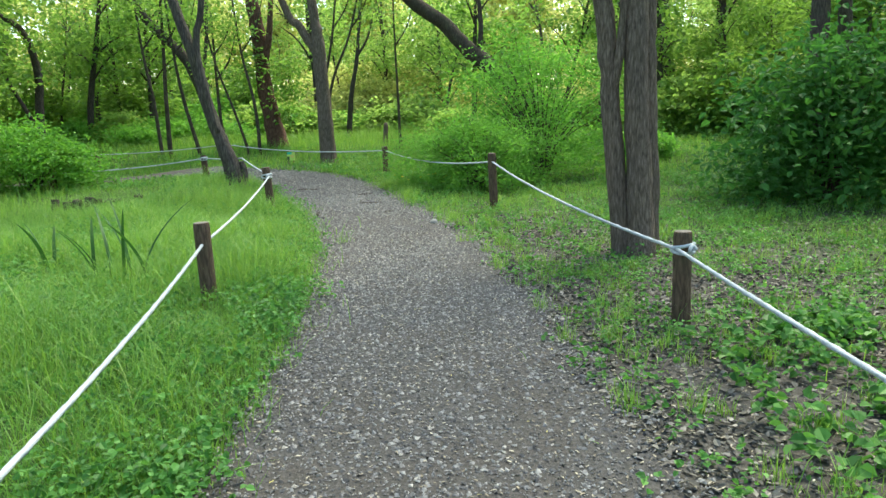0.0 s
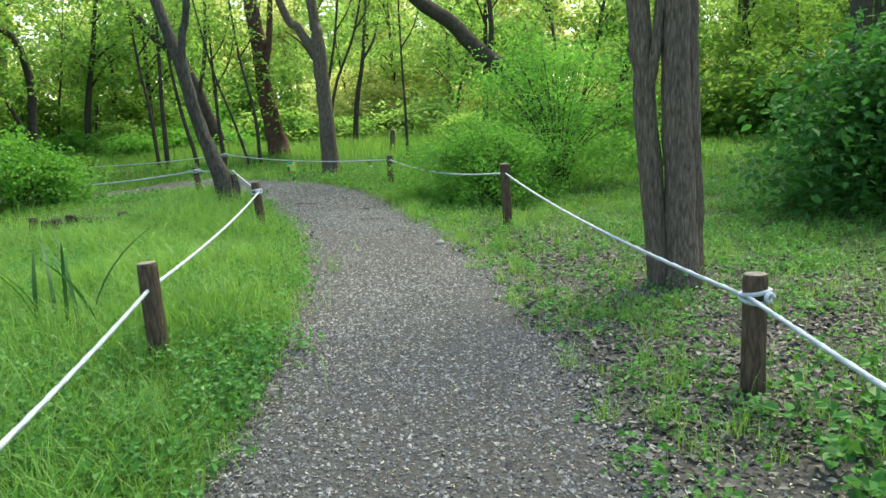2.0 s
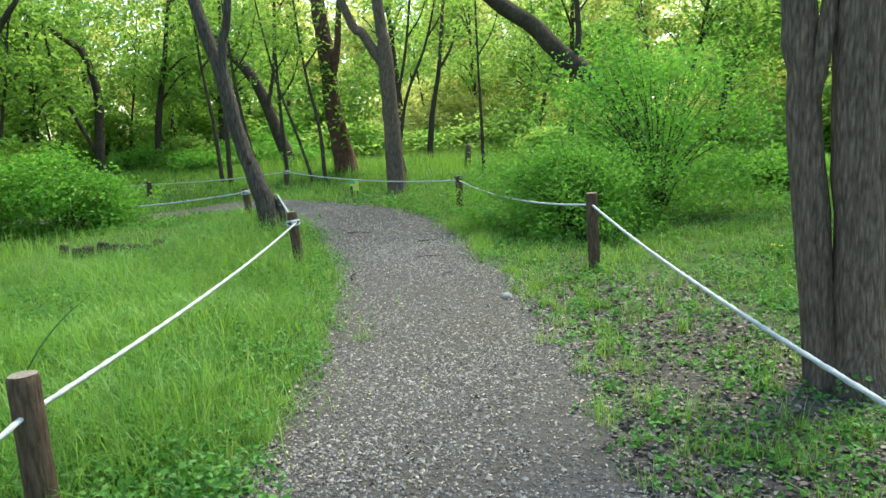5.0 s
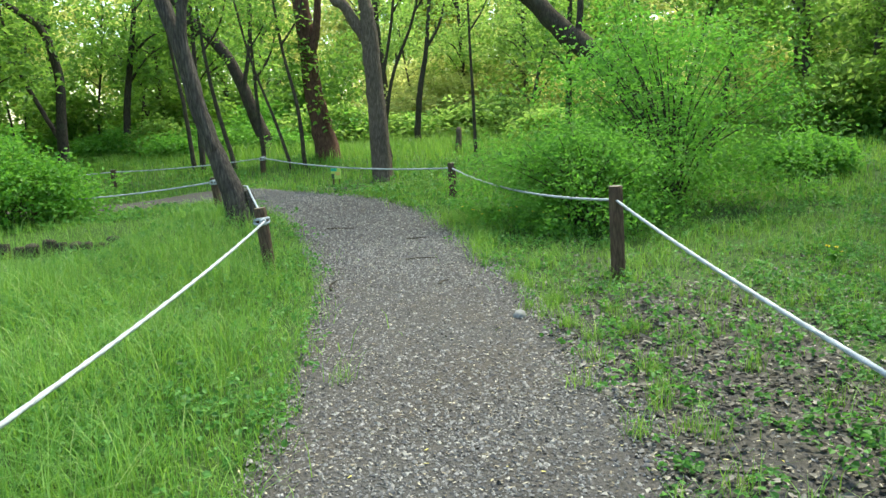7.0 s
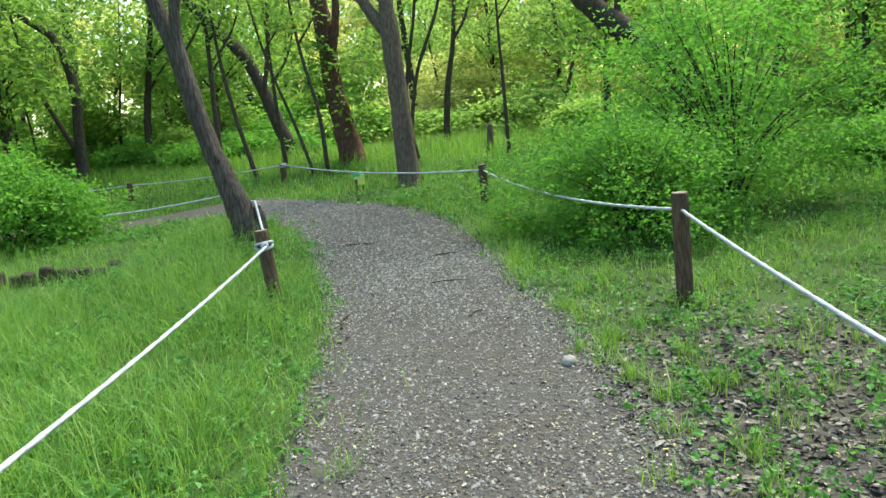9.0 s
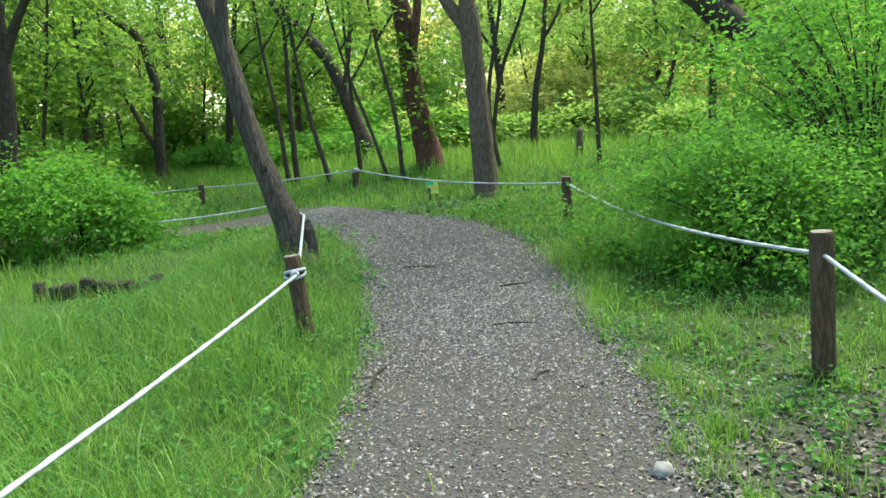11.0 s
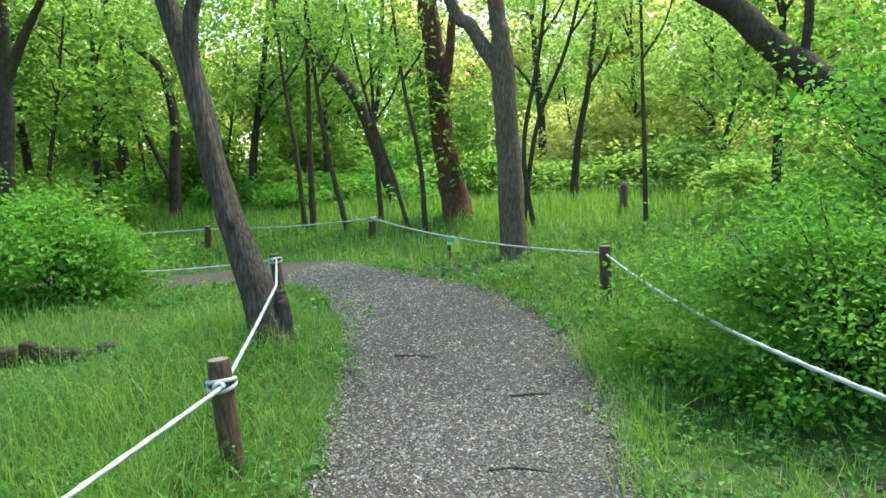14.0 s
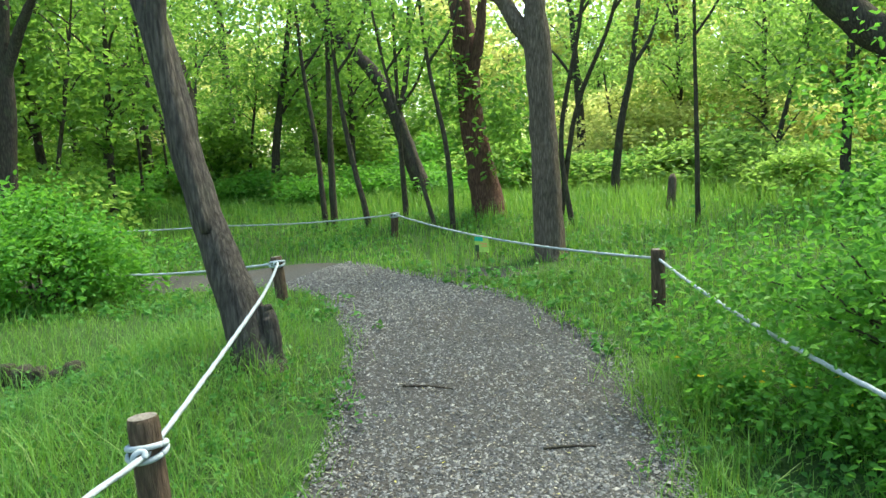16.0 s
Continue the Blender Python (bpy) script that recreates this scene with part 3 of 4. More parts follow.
# ---- thin stems and young trees of the wood ----
def young_tree_meshes(seed, height, width, bark, mat, n_clumps, low, leaf=0.10, clear=0.0):
    """A slim, bent stem with a few boughs and a loose crown; returns (stem, boughs, crown)."""
    g = np.random.default_rng(abs(seed))
    bend = g.normal(size=2) * 0.10 * height
    line = [(0, 0, -0.1), (bend[0] * 0.15, bend[1] * 0.15, height * 0.25), (bend[0] * 0.6, bend[1] * 0.6, height * 0.6), (bend[0], bend[1], height)]
    r0 = width / 2
    stem = limb(line, [r0 * 1.25, r0, r0 * 0.7, r0 * 0.2], 22, 9, 0.03, seed)
    boughs, ends = [], []
    for n in range(9):
        t = low + (0.95 - low) * g.random()
        start = smooth_line(line, 50)[int(t * 49)]
        ang, reach = g.uniform(0, 6.28), height * g.uniform(0.12, 0.26) * (1.15 - t * 0.5)
        end = start + np.array([math.cos(ang) * reach, math.sin(ang) * reach, height * g.uniform(0.05, 0.22)])
        mid = (start + end) / 2 + np.array([0, 0, height * 0.03])
        boughs.append(limb([start, mid, end], [r0 * 0.42, r0 * 0.3, r0 * 0.1], 9, 6, 0.0, n))
        ends += [end, mid, end + g.normal(size=3) * 0.15]
    ends = np.array(ends)
    pick = ends[g.integers(0, len(ends), n_clumps)] + g.normal(size=(n_clumps, 3)) * np.array([0.09, 0.09, 0.07]) * height
    pick[:, 2] = np.maximum(pick[:, 2], height * clear + 0.3)
    return (mesh_of("stem", *stem, bark, True), [mesh_of("bough", v, f, bark, True) for v, f in boughs], crown_mesh("crown", pick, 30, 0.20, leaf, leaf * 0.32, mat, g, 0.25))


KINDS = [young_tree_meshes(21, 6.5, 0.20, M_BARK_DARK, M_LEAF, 78, 0.42, 0.14, 0.26), young_tree_meshes(22, 5.4, 0.12, M_BARK_THIN, M_LEAF, 72, 0.22, 0.13, 0.12),
         young_tree_meshes(23, 7.5, 0.27, M_BARK_DARK, M_LEAF, 84, 0.42, 0.14, 0.25), young_tree_meshes(24, 4.6, 0.075, M_BARK_THIN, M_LEAF, 40, 0.5, 0.12, 0.4),
         young_tree_meshes(25, 6.2, 0.15, M_BARK_THIN, M_LEAF, 80, 0.25, 0.14, 0.14), young_tree_meshes(26, 5.5, 0.085, M_BARK_THIN, M_LEAF, 40, 0.68, 0.12, 0.62)]
# far trees wear the leaves whose colour already holds the sunlight
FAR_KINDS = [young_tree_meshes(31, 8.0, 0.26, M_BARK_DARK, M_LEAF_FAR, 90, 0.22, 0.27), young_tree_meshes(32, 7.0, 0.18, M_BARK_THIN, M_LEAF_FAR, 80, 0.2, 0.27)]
# same crowns again, with half sunlight painted into the leaf colour
SUN_PAINTED_CROWNS = []
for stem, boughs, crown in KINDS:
    SUN_PAINTED_CROWNS.append(crown.copy())
    SUN_PAINTED_CROWNS[-1].materials[0] = M_LEAF_MID
MIXED = (1, 4, 1, 3, 4, 0, 1, 2)          # how often each kind stands in the wood
TREE_LABELS = ["dark slim woodland tree with a loose green crown", "thin bent young tree with light green leaves", "tall dark-trunked woodland tree in full leaf", "slender sapling with a few leafy twigs", "slim crooked tree with fresh green foliage", "thin bare-stemmed young tree behind the rope"]


def young_tree(kind, x, y, turn, size, far=False):
    stem, boughs, crown = (FAR_KINDS if far else KINDS)[kind]
    ob = thing("sun_painted_tree" if far else "woodland_tree", (x, y, gz(x, y)), "far woodland tree with sunlight painted into its yellow-green leaves" if far else TREE_LABELS[kind], "tree", "far trees" if far else "woodland trees", turn=turn, size=size)
    # beyond y 29, except on the left, crowns are painted half sunlit
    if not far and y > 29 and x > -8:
        crown = SUN_PAINTED_CROWNS[kind]
    piece("trunk", stem, ob)
    for bough in boughs:
        piece("bough", bough, ob)
    piece("crown", crown, ob)
    return ob


# stems that stand out behind the rope
def slim_stem(points, r, label="thin bent dark stem rising behind the rope"):
    """A slim tree whose stem is given; its few leaves sit high."""
    base = points[0][:2]
    top = np.array(points[-1])
    full = [(*base, gz(*base) - 0.1)] + list(points[1:]) + [tuple(top + (top - np.array(points[-2])) * 0.9 + np.array([0, 0, 1.0]))]
    n = len(full)
    twig = [tuple(top), tuple(top + np.array([0.35, 0.2, 0.6])), tuple(top + np.array([0.6, 0.3, 1.5]))]
    tree("slim_tree", base, label, [(full, list(np.linspace(r * 1.2, r * 0.5, n))), (twig, [r * 0.6, r * 0.45, r * 0.25])], M_BARK_THIN,
         high_crown(top + np.array([0, 0, 1.0]), (1.0, 0.9, 0.8), 16, base, M_LEAF, 26, 0.25), "slim stems")


for points, r in [([(-7.2, 20.5, 0.2), (-7.58, 20.5, 1.8), (-7.77, 20.5, 3.1)], 0.05), ([(-6.66, 20.9, 0.3), (-6.72, 20.9, 1.4), (-6.75, 20.9, 2.4)], 0.05),
                  ([(-8.3, 21.0, 0.3), (-8.3, 21.0, 1.8), (-8.25, 21.0, 3.4)], 0.062), ([(-8.62, 21.2, 0.3), (-8.75, 21.2, 1.9), (-8.95, 21.2, 3.3)], 0.05),
                  ([(-5.66, 20.0, 0.2), (-5.95, 20.0, 1.3), (-6.5, 20.0, 3.0)], 0.036), ([(-5.4, 20.1, 0.2), (-5.47, 20.1, 1.65), (-5.75, 20.1, 3.1)], 0.045),
                  ([(-1.51, 20.5, 0.5), (-1.54, 20.5, 1.8), (-1.58, 20.5, 3.2)], 0.036), ([(-3.45, 20.5, 0.4), (-3.62, 20.5, 1.83), (-3.28, 20.5, 3.7)], 0.042),
                  ([(-3.7, 20.6, 0.4), (-3.4, 20.6, 2.2), (-2.8, 20.6, 3.7)], 0.04), ([(-3.75, 25.5, 0.5), (-3.6, 25.5, 2.0), (-3.35, 25.5, 3.3)], 0.085)]:
    slim_stem(points, r)
for kind, x, y, turn, size in [(3, -13.5, 19.0, 30, 1.2), (0, -15.5, 20.5, 220, 1.0), (4, 0.6, 22.5, 60, 1.0), (1, 3.2, 22.0, 130, 1.0)]:
    young_tree(kind, x, y, turn, size)
gw = np.random.default_rng(5)
spots = []
for x, y in [(-15.6, 23.4), (-18.5, 22.0), (-20.5, 19.0), (-24.0, 22.0), (-19.5, 15.5), (-14.2, 26.0), (-16.8, 25.6), (-12.6, 27.4), (-11.0, 26.4), (-17.2, 20.2), (-15.2, 19.4), (-18.6, 25.0), (-14.4, 29.0)]:
    spots.append((x, y))
    young_tree(int(gw.integers(0, 5)), x, y, gw.uniform(0, 360), gw.uniform(0.85, 1.15))
while len(spots) < 110:
    far_off, way = gw.uniform(17, 44), radians(gw.uniform(-66, 46))
    x, y = far_off * math.sin(way) - 1, far_off * math.cos(way) + 5
    if y < 19 and x > -14:
        continue
    if (-6.0 < x < 5 and y < 27) or (-12 < x < -5 and y < 27.5) or (-24 < math.degrees(way) < 14 and gw.random() < 0.45):
        continue
    if all(math.hypot(x - a, y - c) > 1.5 for a, c in spots):
        spots.append((x, y))
        young_tree(MIXED[int(gw.integers(0, 8))], x, y, gw.uniform(0, 360), gw.uniform(0.8, 1.25), False)
while len(spots) < 110 + 95:
    far_off, way = gw.uniform(42, 74), radians(gw.uniform(-68, 46))
    x, y = far_off * math.sin(way) - 1, far_off * math.cos(way) + 5
    if all(math.hypot(x - a, y - c) > 2.0 for a, c in spots):
        spots.append((x, y))
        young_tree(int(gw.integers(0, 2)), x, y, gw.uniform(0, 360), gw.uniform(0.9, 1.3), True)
# woodland added beside and behind the walker, mostly out of view, to shade the path
for x, y in [(-9, 2), (-12, 7), (-8, -5), (7, 2), (9, 8), (6, -5), (12, 14), (10, 19), (-14, 12), (0, -9), (-4, -10), (14, 5), (-16, 2), (7.5, 15), (13, 22)]:
    young_tree(int(gw.integers(0, 3)), x, y, gw.uniform(0, 360), gw.uniform(1.1, 1.4))


# ---- shrubs ----
def shrub(place, size, label, mat, clumps, per, leaf, seed, stems=16, spread=0.13, name="shrub", hollow=0.55, low=0.12):
    """Many stems from one foot, each ending in leafy sprays; an uneven dome with gaps."""
    g = np.random.default_rng(abs(seed))
    ob = thing(name, (place[0], place[1], gz(*place)), label, "shrub", "shrubs")
    bits, tips = [], []
    for n in range(stems):
        a, t = g.uniform(0, 6.28), g.random() ** 0.6
        end = np.array([math.cos(a) * size[0] * t * 0.85, math.sin(a) * size[1] * t * 0.85, size[2] * g.uniform(0.75, 1.05) * math.sqrt(max(0.05, 1 - (t * 0.85) ** 2))])
        mid = end * np.array([0.35, 0.35, 0.55]) + g.normal(size=3) * 0.05
        bits.append(limb([(g.normal() * 0.12, g.normal() * 0.12, -0.05), mid, end], [0.016, 0.011, 0.004], 10, 6, 0.0, n))
        tips += [end, end * 0.8 + mid * 0.2]
    for v, f in bits:
        piece("stem", mesh_of("stem", v, f, M_BARK_THIN, True), ob)
    dome = ball(clumps, size, g, hollow)
    dome[:, 2] = np.abs(dome[:, 2]) * (1 - low) + low
    lump = 1 + 0.32 * np.sin(dome[:, 0] * 3.1 / size[0] + seed) * np.sin(dome[:, 1] * 2.7 / size[1] + 1) + 0.13 * g.normal(size=clumps)
    dome *= lump[:, None]
    dome[:, 2] = np.maximum(dome[:, 2], 0.08)
    c = np.concatenate([dome, np.array(tips)])
    piece("foliage", crown_mesh("foliage", c, per, spread, leaf, leaf * 0.3, mat, g, 0.2), ob)
    return ob


shrub((-9.05, 15.2), (1.75, 1.0, 1.42), "dense bright green shrub by the far bend of the path", M_BRIGHT, 470, 27, 0.074, 41, 22, 0.14)
shrub((0.62, 13.1), (1.4, 1.15, 1.35), "spreading green shrub overhanging the rope", M_SHRUB, 330, 50, 0.046, 42, 44, 0.14, hollow=0.35)
shrub((1.9, 14.6), (1.8, 1.2, 2.9), "tall loose green shrub behind the rope", M_SHRUB, 220, 42, 0.062, 43, 36, 0.18, hollow=0.25)
shrub((1.7, 16.9), (1.5, 1.0, 3.0), "tall loose green shrub below the arching trunk", M_SHRUB, 140, 32, 0.085, 47, 28, 0.18, hollow=0.25)
shrub((5.7, 10.3), (1.9, 1.4, 2.45), "big dark green shrub at the edge of the wood", M_DARK, 300, 24, 0.12, 44, 34, 0.25, hollow=0.35)
shrub((7.9, 8.6), (1.6, 1.5, 2.3), "big dark green shrub at the edge of the wood", M_DARK, 230, 24, 0.12, 45, 22, 0.2)
shrub((-10.6, 13.6), (1.2, 1.1, 1.1), "dense bright green shrub by the far bend of the path", M_BRIGHT, 240, 26, 0.085, 46)
UNDER = []
# first and last kind have sunlight painted into their leaf colour
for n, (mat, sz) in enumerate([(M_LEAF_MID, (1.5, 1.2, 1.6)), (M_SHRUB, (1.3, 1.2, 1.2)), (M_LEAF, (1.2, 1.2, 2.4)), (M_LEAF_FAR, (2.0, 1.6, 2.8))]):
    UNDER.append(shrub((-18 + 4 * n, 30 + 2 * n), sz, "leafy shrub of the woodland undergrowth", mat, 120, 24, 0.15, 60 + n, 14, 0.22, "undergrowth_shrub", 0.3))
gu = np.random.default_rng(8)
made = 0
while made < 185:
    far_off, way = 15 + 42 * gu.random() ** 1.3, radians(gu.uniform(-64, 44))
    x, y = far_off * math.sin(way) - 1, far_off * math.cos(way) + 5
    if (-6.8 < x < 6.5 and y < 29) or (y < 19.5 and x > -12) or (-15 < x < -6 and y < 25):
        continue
    # UNDER[3], its leaves painted sunlit, stands far off and not on the left
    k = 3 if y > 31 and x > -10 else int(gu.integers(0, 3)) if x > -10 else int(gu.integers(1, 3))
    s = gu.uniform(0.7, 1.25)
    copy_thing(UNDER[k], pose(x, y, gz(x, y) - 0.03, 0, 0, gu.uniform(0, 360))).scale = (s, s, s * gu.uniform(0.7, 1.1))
    made += 1
for k, x, y, s in [(1, 4.4, 16.8, 0.6), (1, 1.2, 20.8, 0.7), (0, -13.2, 18.6, 1.0), (1, -15, 16.4, 1.2), (0, 9.5, 15, 1.0), (2, 8.3, 22, 1.0), (1, -13.0, 24.5, 0.7), (1, -10.4, 23.4, 0.6), (0, -11.4, 24.6, 0.7), (1, -8.6, 25.6, 0.7), (0, -6.2, 27.0, 0.6), (1, -14.6, 21.2, 0.9), (0, -16.5, 19.0, 1.0), (1, -4.2, 28.6, 0.6), (0, 0.5, 29.5, 0.6), (1, 3.4, 27.5, 0.7)]:
    copy_thing(UNDER[k], pose(x, y, gz(x, y) - 0.03, 0, 0, x * 50)).scale = (s, s, s)

# the light green layer of young growth under the trees beyond the rope
for n in range(46):
    x, y = gu.uniform(-17, 5), gu.uniform(24.6, 31.5)
    s = gu.uniform(0.5, 0.95)
    # UNDER[0] brings painted half sunlight; the left side goes without it
    copy_thing(UNDER[int(gu.integers(0, 2)) if x > -8 else 1], pose(x, y, gz(x, y) - 0.03, 0, 0, gu.uniform(0, 360))).scale = (s * 1.2, s * 1.2, s * gu.uniform(0.7, 1.0))

# ---- distance ----
gb = np.random.default_rng(13)
turn, off = np.radians(gb.uniform(-75, 52, 4200)), gb.uniform(72, 90, 4200)
c = np.stack([off * np.sin(turn), off * np.cos(turn) + 5, 18 * gb.random(4200) ** 0.8 + 1.2], -1)
# the sun on the far wood is in its leaf colour
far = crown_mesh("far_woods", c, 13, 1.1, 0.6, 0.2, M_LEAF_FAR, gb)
tagged(new("far_woods", far), "far wood closing the view, sunlight painted into its pale yellow-green leaves", "woods", kind="stuff")

# ---- small things ----
def information_sign(x, y):
    o = (x, y, gz(x, y) + 0.05)
    ob = thing("small_sign", o, "small green and yellow notice board low in the grass", "sign", turn=-8, size=0.85)
    def slab(name, x0, x1, z0, z1, y0, y1, mat, label="", on=ob):
        bm = bmesh.new()
        bmesh.ops.create_cube(bm, size=1.0, matrix=Matrix.LocRotScale(((x0 + x1) / 2, (y0 + y1) / 2, (z0 + z1) / 2), None, (x1 - x0, y1 - y0, z1 - z0)))
        me = bpy.data.meshes.new(name)
        bm.to_mesh(me)
        bm.free()
        me.materials.append(mat)
        return piece(name, me, on, label)
    yel = plain("sign_yellow_green", [(0.3, (0.42, 0.58, 0.12)), (0.7, (0.50, 0.66, 0.16))], 12, 0.5)
    teal = plain("sign_teal", [(0.3, (0.02, 0.38, 0.27)), (0.7, (0.03, 0.46, 0.33))], 12, 0.5)
    orange = plain("sign_orange", [(0.3, (0.72, 0.32, 0.12)), (0.7, (0.8, 0.38, 0.15))], 12, 0.5)
    dark = plain("sign_dark", [(0.3, (0.03, 0.07, 0.03)), (0.7, (0.05, 0.09, 0.04))], 12, 0.5)
    board = slab("board", -0.12, 0.12, 0.06, 0.30, -0.006, 0.006, yel)
    slab("header", -0.118, 0.03, 0.235, 0.299, -0.012, -0.007, teal, "teal corner field", board)
    slab("text_bar", -0.02, 0.10, 0.185, 0.205, -0.012, -0.007, orange, "orange line of unreadable text", board)
    slab("text_bar", 0.0, 0.10, 0.150, 0.165, -0.012, -0.007, orange, "orange line of unreadable text", board)
    slab("picture", -0.112, -0.04, 0.065, 0.175, -0.012, -0.007, dark, "dark printed shape", board)
    slab("stake", -0.09, -0.06, -0.25, 0.28, 0.007, 0.03, M_POST)
    slab("stake", 0.06, 0.09, -0.25, 0.28, 0.007, 0.03, M_POST)


information_sign(-4.0, 17.75)

# row of short rotten logs set upright in the grass
gl = np.random.default_rng(3)
for n in range(9):
    x, y = -5.72 - 0.17 * n + gl.normal() * 0.015, 12.82 - 0.05 * n + gl.normal() * 0.03
    hgt, r = 0.02 - gz(x, y) + gl.uniform(-0.08, 0.05), gl.uniform(0.07, 0.09)
    v, f = tube([(0, 0, -0.12), (0, 0, 0.02), (0, 0, hgt - 0.02), (0, 0, hgt)], [r, r, r, r * 0.88], 12, 0.04, n, 0.05)
    ob = tagged(new("edging_log", mesh_of("edging_log", v, f, M_LOG, True)), "short mossy rotten log set upright in the grass", "log", "log edging")
    ob.matrix_basis = pose(x, y, gz(x, y), gl.normal() * 5, gl.normal() * 5, gl.uniform(0, 360))

# leaning stub of an old post in the meadow
v, f = tube([(0, 0, -0.1), (0.01, 0, 0.25), (0.03, 0, 0.58), (0.03, 0, 0.66)], [0.085, 0.075, 0.07, 0.03], 12, 0.06, 4, 0.08)
stub = tagged(new("old_stub", mesh_of("old_stub", v, f, M_BARK, True)), "weathered grey tree stub standing in the meadow", "stump")
stub.matrix_basis = pose(-2.13, 22.3, gz(-2.13, 22.3))

# dark trunk at the left margin
b = (-3.62, 4.85)
tree("slim_dark_trunk", b, "slim dark trunk leaning away from the path", [
    ([(-3.58, 4.85, -0.1), (-3.6, 4.85, 0.05), (-3.72, 4.87, 0.5), (-4.05, 4.9, 1.6), (-4.5, 5.0, 3.2), (-5.0, 5.2, 5.0)], [0.10, 0.085, 0.075, 0.07, 0.06, 0.03])], M_BARK_DARK,
    high_crown((-5.2, 5.2, 5.4), (1.8, 1.8, 0.9), 60, b))

# tall iris leaves in the grass
gi = np.random.default_rng(17)


def iris_clump(x, y, n, tall):
    ob = thing("iris_clump", (x, y, gz(x, y)), "clump of tall sword-shaped green leaves in the grass", "plant", "iris clumps")
    for k in range(n):
        a, reach, L = gi.uniform(1.9, 4.4) if k % 3 else gi.uniform(0, 6.28), gi.uniform(0.15, 0.6), tall * gi.uniform(0.7, 1.1)
        t = np.linspace(0, 1, 8)[:, None]
        root = np.array([gi.normal() * 0.07, gi.normal() * 0.07, -0.02])
        line = root + np.concatenate([math.cos(a) * reach * t**1.7 * L / 0.7, math.sin(a) * reach * t**1.7 * L / 0.7, L * (t - 0.12 * t**3)], 1)
        w = 0.02 * np.sqrt(np.clip(1 - t**2.2, 0.002, 1))
        side = np.array([-math.sin(a + 0.6), math.cos(a + 0.6), 0])
        v = np.stack([line - side * w, line + np.array([0, 0, 0.003]), line + side * w], 1).reshape(-1, 3)
        f = [(3 * q + c, 3 * q + c + 1, 3 * q + c + 4, 3 * q + c + 3) for q in range(7) for c in range(2)]
        piece("leaf", mesh_of("leaf", v, f, M_IRIS, True), ob)


iris_clump(-2.62, 5.75, 6, 0.92)
iris_clump(-3.05, 5.85, 4, 0.8)
iris_clump(-3.7, 6.3, 4, 0.6)


# ---- grass, weeds, gravel, litter ----
def blades(x, y, height, width, g, bend=0.5):
    """Tapered bent blades: a quad and a tip each."""
    n = len(x)
    a = g.uniform(0, 6.28, n)
    way = np.stack([np.cos(a), np.sin(a)], 1)
    side = np.stack([-way[:, 1], way[:, 0], np.zeros(n)], 1)
    root = np.stack([x, y, ground_z(x, y) - 0.01], 1)
    lean = (g.random(n) * bend * height)[:, None]
    mid, tip = root.copy(), root.copy()
    mid[:, :2] += way * lean * 0.35
    mid[:, 2] += height * 0.6
    tip[:, :2] += way * lean * 1.1
    tip[:, 2] += height * (1 - 0.15 * g.random(n))
    w = np.asarray(width)[:, None] if np.ndim(width) else width
    v = np.stack([root - side * w, root + side * w, mid + side * w * 0.75, mid - side * w * 0.75, tip], 1).reshape(-1, 3)
    base = np.arange(n)[:, None] * 5
    f = np.stack([base + [0, 1, 2], base + [0, 2, 3], base + [3, 2, 4]], 1).reshape(-1, 3)
    return v, f


gg = np.random.default_rng(101)


def scatter(n, x0, x1, y0, y1, keep):
    x, y = gg.uniform(x0, x1, n), gg.uniform(y0, y1, n)
    ok = ~inside(x, y, PATH_RING)
    edge = np.minimum(away(x, y, left_line[::3]), away(x, y, right_line[::3]))
    ok |= gg.random(n) < 0.8 * np.exp(-edge / (0.06 + 0.05 * wave(x, y, 5.0, 1.0)))
    x, y = x[ok], y[ok]
    ok = gg.random(len(x)) < keep(x, y)
    return x[ok], y[ok]


def sward(x, y):
    return np.clip((1 - 1.25 * bareness(x, y)) * (0.8 + 0.3 * wave(x, y, 2.3, 1.0)), 0.03, 1)


bits = []
# close meadow on the left
x, y = scatter(275000, -9, -0.45, -2.0, 17, lambda x, y: sward(x, y) * np.clip(1.35 - 0.055 * y, 0.45, 1) * np.clip(1.35 + 0.12 * x, 0.35, 1))
d = away(x, y, left_line[::3])
hgt = (0.10 + 0.15 * step_up(d / 0.6) * (1 - 0.75 * step_up((y - 12.9) / 1.2))) * gg.uniform(0.35, 1.45, len(x)) * (1 + 0.4 * wave(x, y, 1.6, 2.0))
hgt *= 1 - 0.65 * np.exp(-(((x + 6.3) / 1.1) ** 2 + ((y - 12.0) / 0.7) ** 2))
bits.append(blades(x, y, hgt, gg.uniform(0.0014, 0.0036, len(x)), gg, 1.7))
# the right-hand side
x, y = scatter(160000, -1.5, 8, -2.0, 15.5, lambda x, y: np.clip(sward(x, y), 0.08, 1) * np.clip(0.55 + 0.5 * wave(x, y, 3.7, 4.0), 0.10, 1) * np.clip(1.2 - 0.1 * x, 0.4, 1))
d = away(x, y, right_line[::3])
hgt = gg.uniform(0.03, 0.17, len(x)) * (1 + 0.5 * wave(x, y, 2.2, 3.0)) * (0.55 + 0.45 * step_up(d / 0.8))
bits.append(blades(x, y, hgt, gg.uniform(0.0016, 0.0042, len(x)), gg, 1.5))
# loose tufts in the litter and along the right-hand edge
tx, ty = scatter(1350, -1.3, 5, 0, 14, lambda x, y: 0.25 + 0.75 * np.exp(-away(x, y, right_line[::3]) / 0.7))
x, y = np.repeat(tx, 42) + gg.normal(size=len(tx) * 42) * 0.045, np.repeat(ty, 42) + gg.normal(size=len(tx) * 42) * 0.045
